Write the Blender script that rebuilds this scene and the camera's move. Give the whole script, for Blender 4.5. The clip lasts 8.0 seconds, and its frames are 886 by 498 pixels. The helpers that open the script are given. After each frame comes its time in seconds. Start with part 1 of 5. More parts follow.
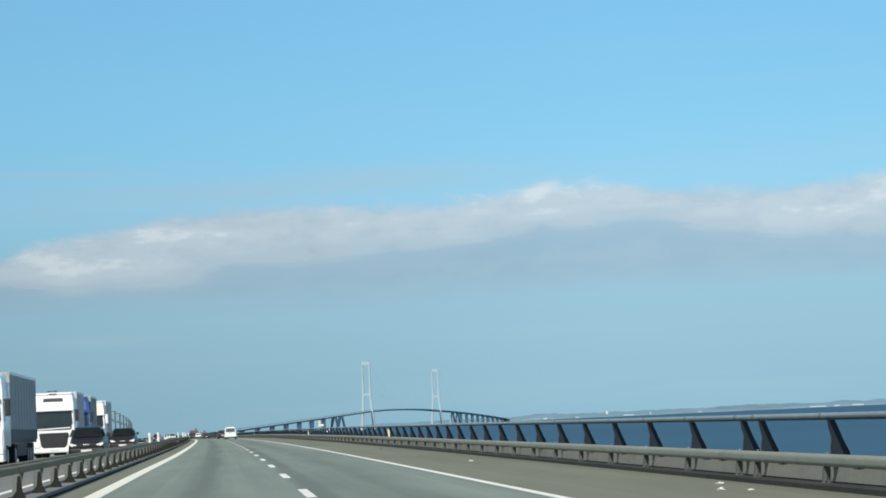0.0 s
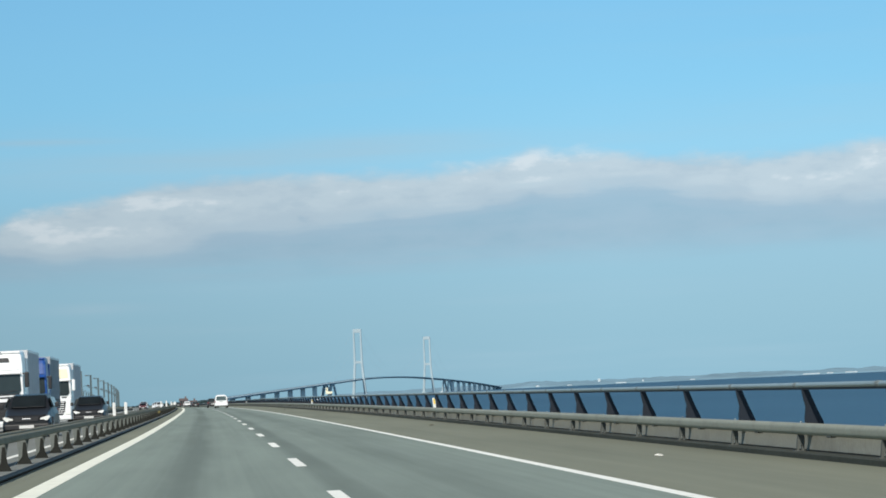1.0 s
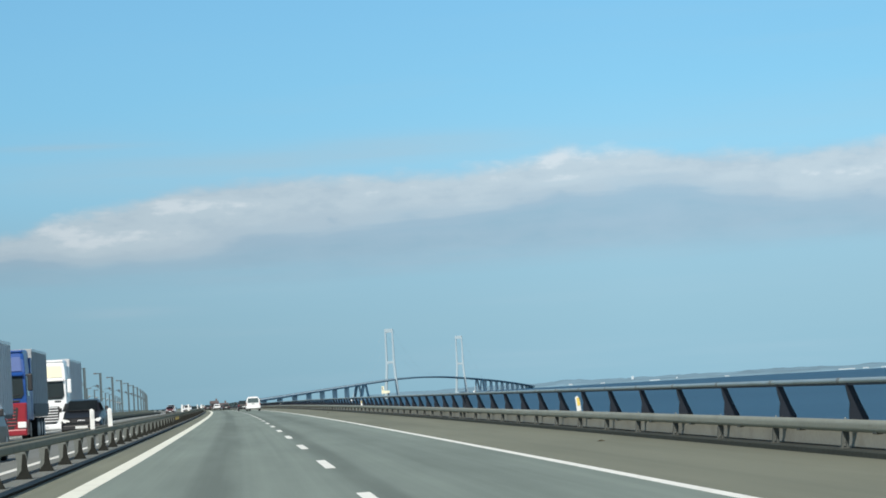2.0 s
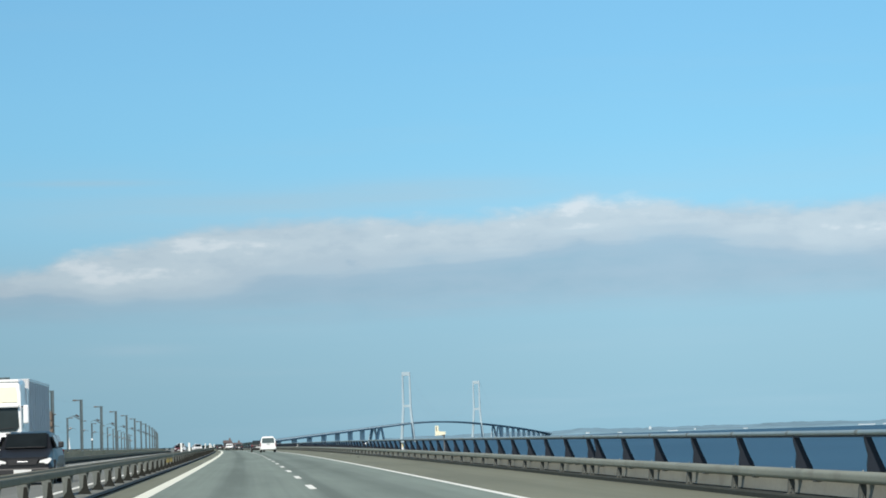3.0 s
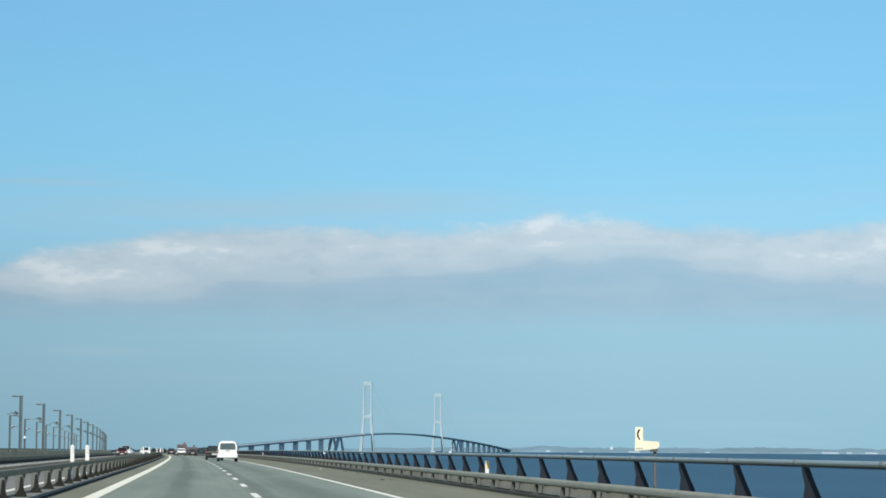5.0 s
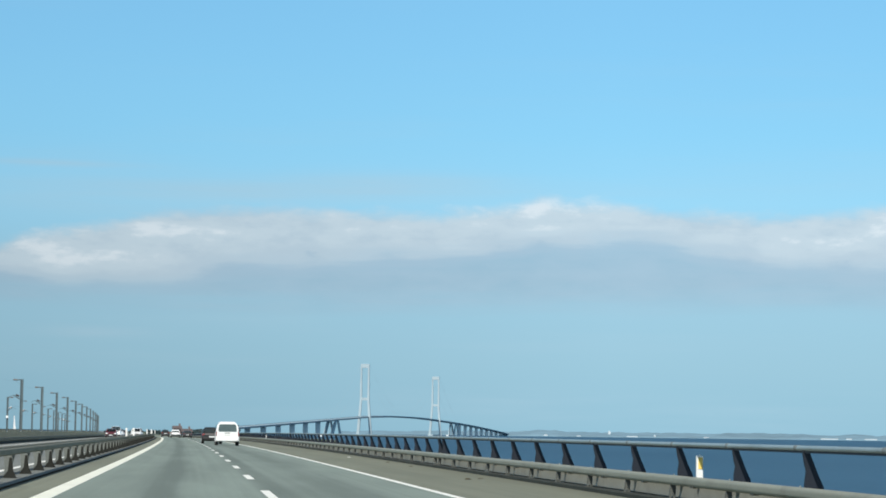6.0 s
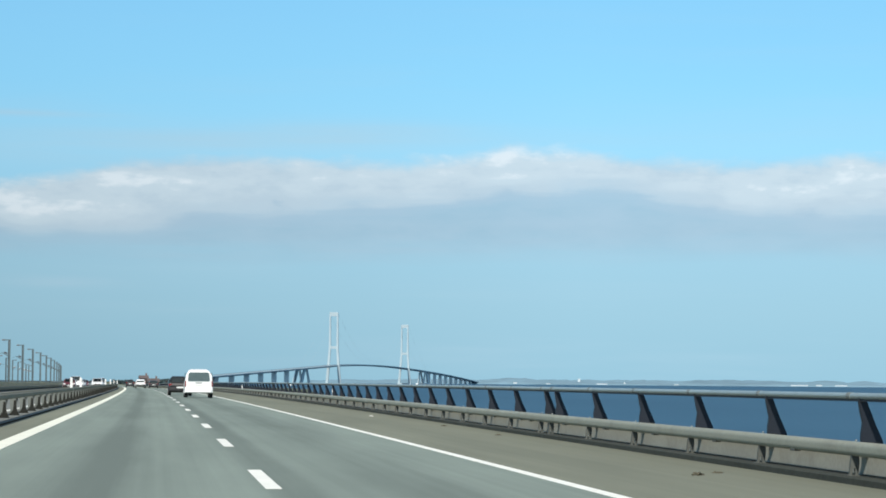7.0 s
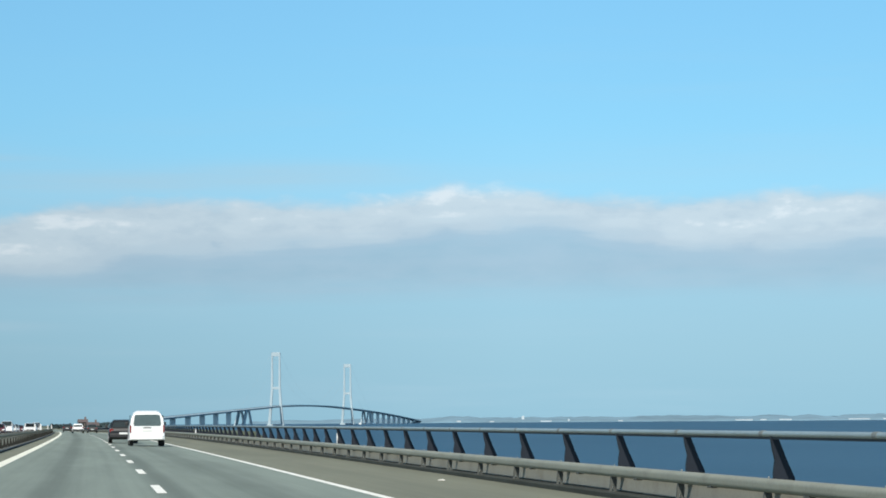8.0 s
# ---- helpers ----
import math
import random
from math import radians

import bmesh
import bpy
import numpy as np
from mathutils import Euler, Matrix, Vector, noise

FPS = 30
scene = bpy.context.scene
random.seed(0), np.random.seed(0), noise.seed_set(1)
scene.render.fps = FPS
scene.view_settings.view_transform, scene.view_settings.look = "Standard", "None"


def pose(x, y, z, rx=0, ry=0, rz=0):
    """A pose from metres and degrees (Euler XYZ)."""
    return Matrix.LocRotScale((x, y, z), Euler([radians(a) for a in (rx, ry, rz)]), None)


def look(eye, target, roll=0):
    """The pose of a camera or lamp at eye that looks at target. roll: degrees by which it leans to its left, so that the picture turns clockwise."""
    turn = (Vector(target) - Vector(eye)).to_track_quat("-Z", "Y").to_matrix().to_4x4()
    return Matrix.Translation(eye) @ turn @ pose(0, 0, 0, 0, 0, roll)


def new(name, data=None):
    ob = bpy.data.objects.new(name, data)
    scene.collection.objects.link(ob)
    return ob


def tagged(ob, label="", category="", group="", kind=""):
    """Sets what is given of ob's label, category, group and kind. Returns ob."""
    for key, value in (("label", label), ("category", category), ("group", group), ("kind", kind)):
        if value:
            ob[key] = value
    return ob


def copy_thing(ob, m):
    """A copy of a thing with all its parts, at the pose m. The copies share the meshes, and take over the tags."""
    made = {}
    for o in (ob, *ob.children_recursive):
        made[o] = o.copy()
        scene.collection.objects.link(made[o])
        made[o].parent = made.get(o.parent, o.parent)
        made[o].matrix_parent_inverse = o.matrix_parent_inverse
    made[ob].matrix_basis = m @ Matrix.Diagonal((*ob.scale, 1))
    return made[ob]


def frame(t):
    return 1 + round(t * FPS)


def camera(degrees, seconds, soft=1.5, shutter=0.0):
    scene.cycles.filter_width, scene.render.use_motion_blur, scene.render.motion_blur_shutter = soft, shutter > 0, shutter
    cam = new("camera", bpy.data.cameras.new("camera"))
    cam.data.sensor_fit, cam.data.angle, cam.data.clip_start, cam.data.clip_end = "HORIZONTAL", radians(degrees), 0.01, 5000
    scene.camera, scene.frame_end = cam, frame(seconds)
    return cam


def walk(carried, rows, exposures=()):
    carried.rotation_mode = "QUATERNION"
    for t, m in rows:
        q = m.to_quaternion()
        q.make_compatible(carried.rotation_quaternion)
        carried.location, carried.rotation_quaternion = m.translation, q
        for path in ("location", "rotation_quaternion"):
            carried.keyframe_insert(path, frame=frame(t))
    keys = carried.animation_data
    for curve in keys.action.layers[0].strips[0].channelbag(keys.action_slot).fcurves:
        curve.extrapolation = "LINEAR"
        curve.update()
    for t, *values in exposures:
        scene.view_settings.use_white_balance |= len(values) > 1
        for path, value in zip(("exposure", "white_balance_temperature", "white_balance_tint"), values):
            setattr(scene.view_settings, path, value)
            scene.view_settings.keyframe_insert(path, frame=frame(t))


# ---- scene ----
# A motorway on a long sea bridge, seen from a car. s is the way along the road in metres,
# X the distance to the right of the car's line, z the height over the road at X = 0.
CURVE = -4.9622e-05      # the road bends gently to the left
HEADING = -0.0029
GRADE = 0.0007
CREST = -3.056e-06      # and falls away slowly over a long crest
SPEED = 29.846
EYE = 1.133
FALL = -0.02797         # crossfall of this carriageway
RISE = 0.01872          # the hard shoulder rises towards the kerb
EDGE = 4.95


def bend(s):
    return HEADING * s + CURVE * s * s / 2


def crest(s):
    """Height of the road's line: a long crest, then down to the island and level across it."""
    if s < 800:
        return GRADE * s + CREST * s * s
    k = min(s, 1100) - 800
    return 800 * GRADE + 800 * 800 * CREST + (GRADE + 1600 * CREST) * (k - k * k / 600)


def steer(s):
    """The road's direction at s, in degrees to the left."""
    return -math.degrees(math.atan(HEADING + CURVE * s))


# ---- camera ----
cam = camera(22.07, 8.0, soft=1.75)
# seconds; turn to the left, tilt up, lean to the left (degrees); metres before an even pace, to the right and up
TURNS = [
    (0.0, -5.365, 4.315, -2.630, -0.36, -0.059, 0.019),
    (0.5, -5.822, 3.795, -2.476, -0.42, -0.063, 0.017),
    (1.0, -5.579, 3.496, -2.658, -0.42, -0.115, 0.042),
    (1.2, -5.181, 3.339, -3.099, -0.33, -0.130, 0.050),
    (2.3, -4.726, 3.835, -3.210, -0.07, -0.093, 0.033),
    (2.5, -4.387, 4.313, -2.723, -0.15, -0.084, 0.022),
    (3.0, -4.424, 4.680, -1.866, -0.11, -0.094, -0.020),
    (3.5, -4.787, 4.812, -0.688, -0.13, -0.080, -0.016),
    (4.0, -5.805, 4.626, 0.519, -0.18, -0.055, -0.018),
    (4.5, -5.586, 4.884, 0.597, -0.18, -0.031, 0.014),
    (4.7, -5.390, 5.092, 0.254, -0.17, -0.037, 0.000),
    (5.8, -5.242, 4.583, 0.813, -0.21, -0.075, -0.007),
    (6.0, -5.424, 4.584, 0.739, -0.24, -0.076, -0.016),
    (6.5, -4.379, 4.015, 1.334, -0.02, -0.026, -0.035),
    (7.0, -6.277, 3.296, 0.447, -0.14, 0.081, -0.038),
    (7.5, -8.383, 3.653, -0.420, -0.08, 0.163, -0.056),
    (8.0, -7.811, 4.275, -0.392, -0.11, 0.149, 0.017),
]


def aim(t, turn, tilt, lean, gain, right, up):
    s = SPEED * t + gain
    a, b = radians(turn), radians(tilt)
    eye = Vector((bend(s) + right, s, crest(s) + EYE + up))
    ahead = Vector((-math.sin(a) * math.cos(b), math.cos(a) * math.cos(b), math.sin(b)))
    return look(eye, eye + ahead, lean)


walk(cam, [(row[0], aim(*row)) for row in TURNS],
     exposures=[(0.0, 0.0), (1.0, 0.0), (2.5, 0.02), (3.0, 0.05), (3.5, 0.08), (4.5, 0.02), (6.0, 0.10), (6.5, 0.13), (7.0, 0.20), (7.5, 0.18), (8.0, 0.14)])

# ---- world and sun ----
SUN_ELEVATION, SUN_AZIMUTH = radians(41), radians(200)   # azimuth clockwise from +y


def build_world():
    world = bpy.data.worlds.new("sky")
    scene.world = world
    world.use_nodes = True
    nt = world.node_tree
    nt.nodes.clear()

    def math_node(op, a, b=None, c=None, clamp=False):
        n = nt.nodes.new("ShaderNodeMath")
        n.operation, n.use_clamp = op, clamp
        for i, v in enumerate((a, b, c)):
            if v is None:
                continue
            if isinstance(v, (int, float)):
                n.inputs[i].default_value = v
            else:
                nt.links.new(v, n.inputs[i])
        return n.outputs[0]

    def ramp(fac, stops, mode="EASE"):
        n = nt.nodes.new("ShaderNodeValToRGB")
        n.color_ramp.interpolation = mode
        el = n.color_ramp.elements
        while len(el) < len(stops):
            el.new(0.5)
        for e, (p, c) in zip(el, stops):
            e.position, e.color = p, (*c, 1) if len(c) == 3 else c
        nt.links.new(fac, n.inputs[0])
        return n.outputs[0]

    def mix(fac, a, b):
        n = nt.nodes.new("ShaderNodeMix")
        n.data_type = "RGBA"
        for i, v in ((0, fac), (6, a), (7, b)):
            if isinstance(v, (int, float)):
                n.inputs[i].default_value = v
            elif isinstance(v, tuple):
                n.inputs[i].default_value = v
            else:
                nt.links.new(v, n.inputs[i])
        return n.outputs[2]

    def noise_tex(vec, scale, detail, rough):
        n = nt.nodes.new("ShaderNodeTexNoise")
        n.inputs["Scale"].default_value = scale
        n.inputs["Detail"].default_value = detail
        n.inputs["Roughness"].default_value = rough
        nt.links.new(vec, n.inputs["Vector"])
        return n.outputs["Fac"]

    def combine(x, y, z=0.0):
        n = nt.nodes.new("ShaderNodeCombineXYZ")
        for i, v in enumerate((x, y, z)):
            if isinstance(v, (int, float)):
                n.inputs[i].default_value = v
            else:
                nt.links.new(v, n.inputs[i])
        return n.outputs[0]

    coord = nt.nodes.new("ShaderNodeTexCoord")
    sep = nt.nodes.new("ShaderNodeSeparateXYZ")
    nt.links.new(coord.outputs["Generated"], sep.inputs[0])
    x, y, el = sep.outputs
    az = math_node("ARCTAN2", x, y)
    sky = nt.nodes.new("ShaderNodeTexSky")
    sky.sky_type, sky.sun_disc = "NISHITA", False
    sky.sun_elevation, sky.sun_rotation = SUN_ELEVATION, SUN_AZIMUTH
    sky.air_density, sky.dust_density, sky.ozone_density = 1.0, 0.6, 2.0
    bright = nt.nodes.new("ShaderNodeVectorMath")
    bright.operation = "SCALE"
    bright.inputs["Scale"].default_value = 0.085
    nt.links.new(sky.outputs[0], bright.inputs[0])
    # the unseen upper sky is greyed to keep shaded faces from turning blue
    grey = nt.nodes.new("ShaderNodeRGBToBW")
    nt.links.new(bright.outputs[0], grey.inputs[0])
    whitish = combine(math_node("MULTIPLY", grey.outputs[0], 1.06), math_node("MULTIPLY", grey.outputs[0], 1.03), math_node("MULTIPLY", grey.outputs[0], 1.05))
    upper = mix(0.45, bright.outputs[0], whitish)
    # hazy spring air near the horizon
    low = ramp(math_node("MULTIPLY", el, 4.0), SKY_STOPS, "LINEAR")
    high = math_node("SMOOTH_MIN", math_node("MAXIMUM", math_node("MULTIPLY_ADD", el, 2.4, -0.48), 0.0), 1.0, 0.1)
    clear = mix(high, low, upper)
    # one long bank of cloud over the horizon: a lit, lumpy crown over a soft grey foot
    lumps = noise_tex(combine(math_node("MULTIPLY", az, 20.0), math_node("MULTIPLY", el, 46.0)), 1.0, 8.0, 0.55)
    knobs = noise_tex(combine(math_node("MULTIPLY", az, 46.0), math_node("MULTIPLY", el, 120.0), 5.2), 1.0, 5.0, 0.5)
    fine = noise_tex(combine(math_node("MULTIPLY", az, 130.0), math_node("MULTIPLY", el, 300.0), 3.7), 1.0, 5.0, 0.6)
    drift = noise_tex(combine(math_node("MULTIPLY", az, 9.0), math_node("MULTIPLY", el, 110.0), 8.1), 1.0, 6.0, 0.55)

    def about(n, k):
        return math_node("MULTIPLY", math_node("SUBTRACT", n, 0.5), k)

    def total(first, *more):
        for m in more:
            first = math_node("ADD", first, m)
        return first

    def step(v, low, high):
        n = nt.nodes.new("ShaderNodeMapRange")
        n.interpolation_type = "SMOOTHSTEP"
        nt.links.new(v, n.inputs["Value"])
        n.inputs["From Min"].default_value, n.inputs["From Max"].default_value = low, high
        return n.outputs[0]

    def puff(a, e, w, h):
        """A soft round swelling."""
        u = math_node("POWER", math_node("MULTIPLY", math_node("SUBTRACT", az, a), 1 / w), 2.0)
        v = math_node("POWER", math_node("MULTIPLY", math_node("SUBTRACT", el, e), 1 / h), 2.0)
        return math_node("EXPONENT", math_node("MULTIPLY", math_node("ADD", u, v), -1.0))

    along = math_node("MULTIPLY_ADD", az, 2.0, 0.28, clamp=True)
    crown = math_node("MULTIPLY", ramp(along, [(2 * a + 0.28, (h / 0.12,) * 3) for a, h in CROWN], "LINEAR"), 0.12)
    thick = math_node("MULTIPLY", ramp(along, [(2 * a + 0.28, (h / 0.03,) * 3) for a, h in THICK], "EASE"), 0.03)
    crown = total(crown, about(lumps, 0.0042), about(knobs, 0.0058), about(fine, 0.0036))
    depth = math_node("SUBTRACT", crown, el)
    deep = math_node("DIVIDE", total(depth, about(drift, 0.019), about(lumps, 0.010)), thick)
    low = step(deep, 0.75, 1.55)
    edge = step(math_node("ADD", depth, about(knobs, 0.005)), -0.0026, 0.0060)
    foot = step(math_node("ADD", el, about(drift, 0.016)), 0.047, 0.067)
    body = math_node("MULTIPLY_ADD", math_node("MULTIPLY", low, -1.0), 0.16, 0.90)
    cover = math_node("MULTIPLY", math_node("MULTIPLY", edge, foot), body)
    lit = math_node("MULTIPLY_ADD", low, -0.50, 0.68)
    calm = math_node("MULTIPLY_ADD", low, -0.72, 1.0)
    lit = math_node("ADD", lit, math_node("MULTIPLY", total(about(knobs, 0.85), about(lumps, 0.60), about(drift, 0.50), about(fine, 0.30)), calm))
    for a, e, w, h, k in GLINTS:
        lit = math_node("ADD", lit, math_node("MULTIPLY", puff(a, e, w, h), k))
    colour = ramp(lit, CLOUD_COLOUR, "EASE")
    # a few thin veils besides the bank
    veil = ramp(noise_tex(combine(math_node("MULTIPLY", az, 5.0), math_node("MULTIPLY", el, 60.0), 21.3), 1.0, 4.0, 0.55),
                [(0.5, (0, 0, 0)), (0.85, (0.3, 0.3, 0.3))], "EASE")
    near = ramp(math_node("MULTIPLY", el, 4.0), [(0.0, (1, 1, 1)), (0.9, (0, 0, 0))], "LINEAR")
    veil = math_node("MULTIPLY", veil, near)
    for a, e, w, h, k in WISPS:
        veil = math_node("ADD", veil, math_node("MULTIPLY", math_node("MULTIPLY", puff(a, e, w, h), drift), k))
    clear = mix(veil, clear, VEIL)
    out = mix(cover, clear, colour)
    back = nt.nodes.new("ShaderNodeBackground")
    rise = math_node("MULTIPLY", math_node("MAXIMUM", el, 0.0), 6.7, clamp=True)
    turn = math_node("MINIMUM", math_node("MAXIMUM", az, -0.3), 0.17)
    slope = math_node("MULTIPLY_ADD", rise, -0.55, 0.92)
    glow = math_node("MULTIPLY_ADD", rise, 0.035, 0.94)
    nt.links.new(math_node("MULTIPLY_ADD", turn, slope, glow), back.inputs["Strength"])
    nt.links.new(out, back.inputs["Color"])
    final = nt.nodes.new("ShaderNodeOutputWorld")
    nt.links.new(back.outputs[0], final.inputs[0])


# position is four times the sine of the height over the horizon
SKY_STOPS = [(0.0, (0.267, 0.473, 0.590)), (0.12, (0.296, 0.510, 0.628)), (0.26, (0.312, 0.546, 0.686)), (0.40, (0.295, 0.620, 0.835)),
             (0.52, (0.250, 0.592, 0.850)), (0.66, (0.225, 0.552, 0.835)), (1.0, (0.18, 0.46, 0.77))]
# azimuth and height of the bank's crown, and how deep its lit part reaches, in radians
CROWN = [(-0.110, 0.0776), (-0.078, 0.0843), (-0.058, 0.0881), (-0.038, 0.0935), (-0.022, 0.0957), (0.010, 0.0973), (0.060, 0.0969), (0.090, 0.0962), (0.112, 0.0974),
         (0.126, 0.0998), (0.138, 0.1029), (0.152, 0.1006), (0.175, 0.0997), (0.205, 0.0974), (0.238, 0.0952), (0.256, 0.0964), (0.285, 0.0985), (0.330, 0.0979)]
THICK = [(-0.105, 0.010), (-0.064, 0.021), (-0.030, 0.026), (0.005, 0.021), (0.048, 0.019), (0.085, 0.017), (0.120, 0.014), (0.145, 0.0165), (0.190, 0.0135), (0.215, 0.0155),
         (0.245, 0.019), (0.288, 0.022), (0.330, 0.018)]
GLINTS = [(0.140, 0.0891, 0.010, 0.0035, 0.26), (0.137, 0.0982, 0.020, 0.004, 0.14), (0.256, 0.0841, 0.020, 0.0035, 0.26), (-0.055, 0.0736, 0.032, 0.006, 0.22), (0.100, 0.0925, 0.025, 0.003, 0.14),
          (0.300, 0.0876, 0.030, 0.006, 0.14), (-0.035, 0.0859, 0.02, 0.005, 0.12)]
WISPS = [(-0.080, 0.1139, 0.035, 0.0016, 0.7), (-0.057, 0.0410, 0.024, 0.0024, 0.8), (0.07, 0.1097, 0.05, 0.004, 0.55), (0.02, 0.1045, 0.11, 0.0050, 0.85), (-0.05, 0.098, 0.06, 0.006, 0.6)]
CLOUD_COLOUR = [(0.0, (0.268, 0.424, 0.540)), (0.28, (0.348, 0.477, 0.588)), (0.52, (0.448, 0.556, 0.640)), (0.80, (0.515, 0.618, 0.688)), (1.0, (0.66, 0.735, 0.785))]
VEIL = (0.395, 0.565, 0.675, 1)
build_world()

lamp = bpy.data.lights.new("sun", "SUN")
lamp.energy, lamp.angle, lamp.color = 4.35, radians(0.53), (1.0, 0.96, 0.87)
sun = new("sun", lamp)
toward = Vector((math.sin(SUN_AZIMUTH) * math.cos(SUN_ELEVATION), math.cos(SUN_AZIMUTH) * math.cos(SUN_ELEVATION), math.sin(SUN_ELEVATION)))
sun.matrix_world = look(toward * 60, (0, 0, 0))


# ---- materials ----
def material(name, base, rough=0.6, metal=0.0, vary=0.15, grain=30.0, patch=1.5, bump=0.15, tint=None, stain=0.0, coat=0.0, spec=0.5):
    """Two scales of variation: patches and grain, with stains where wanted."""
    m = bpy.data.materials.new(name)
    m.use_nodes = True
    nt = m.node_tree
    bsdf = nt.nodes["Principled BSDF"]
    bsdf.inputs["Roughness"].default_value = rough
    bsdf.inputs["Metallic"].default_value = metal
    bsdf.inputs["Specular IOR Level"].default_value = spec
    bsdf.inputs["Coat Weight"].default_value = coat
    coord = nt.nodes.new("ShaderNodeTexCoord")
    big = nt.nodes.new("ShaderNodeTexNoise")
    big.inputs["Scale"].default_value, big.inputs["Detail"].default_value = patch, 4
    small = nt.nodes.new("ShaderNodeTexNoise")
    small.inputs["Scale"].default_value, small.inputs["Detail"].default_value = grain, 3
    for n in (big, small):
        nt.links.new(coord.outputs["Object"], n.inputs["Vector"])
    add = nt.nodes.new("ShaderNodeMath")
    add.operation = "ADD"
    nt.links.new(big.outputs["Fac"], add.inputs[0])
    nt.links.new(small.outputs["Fac"], add.inputs[1])
    info = nt.nodes.new("ShaderNodeObjectInfo")
    rnd = nt.nodes.new("ShaderNodeMath")
    rnd.operation = "MULTIPLY_ADD"
    rnd.inputs[1].default_value, rnd.inputs[2].default_value = 0.3, -0.15
    nt.links.new(info.outputs["Random"], rnd.inputs[0])
    add2 = nt.nodes.new("ShaderNodeMath")
    add2.operation = "ADD"
    nt.links.new(add.outputs[0], add2.inputs[0])
    nt.links.new(rnd.outputs[0], add2.inputs[1])
    ramp = nt.nodes.new("ShaderNodeMapRange")
    ramp.inputs["From Min"].default_value, ramp.inputs["From Max"].default_value = 0.6, 1.4
    nt.links.new(add2.outputs[0], ramp.inputs["Value"])
    mix = nt.nodes.new("ShaderNodeMix")
    mix.data_type = "RGBA"
    dark = tuple(c * (1 - vary) for c in base)
    lite = tuple(min(1, c * (1 + vary)) for c in (tint or base))
    mix.inputs[6].default_value, mix.inputs[7].default_value = (*dark, 1), (*lite, 1)
    nt.links.new(ramp.outputs[0], mix.inputs[0])
    out = mix.outputs[2]
    if stain:
        spots = nt.nodes.new("ShaderNodeTexNoise")
        spots.inputs["Scale"].default_value, spots.inputs["Detail"].default_value = patch * 3.3, 6
        nt.links.new(coord.outputs["Object"], spots.inputs["Vector"])
        cut = nt.nodes.new("ShaderNodeMapRange")
        cut.inputs["From Min"].default_value, cut.inputs["From Max"].default_value = 0.52, 0.7
        cut.inputs["To Max"].default_value = stain
        nt.links.new(spots.outputs["Fac"], cut.inputs["Value"])
        over = nt.nodes.new("ShaderNodeMix")
        over.data_type = "RGBA"
        over.inputs[7].default_value = (base[0] * 0.4, base[1] * 0.36, base[2] * 0.32, 1)
        nt.links.new(cut.outputs[0], over.inputs[0])
        nt.links.new(out, over.inputs[6])
        out = over.outputs[2]
    nt.links.new(out, bsdf.inputs["Base Color"])
    if bump:
        b = nt.nodes.new("ShaderNodeBump")
        b.inputs["Strength"].default_value, b.inputs["Distance"].default_value = bump, 0.01
        nt.links.new(small.outputs["Fac"], b.inputs["Height"])
        nt.links.new(b.outputs[0], bsdf.inputs["Normal"])
    return m


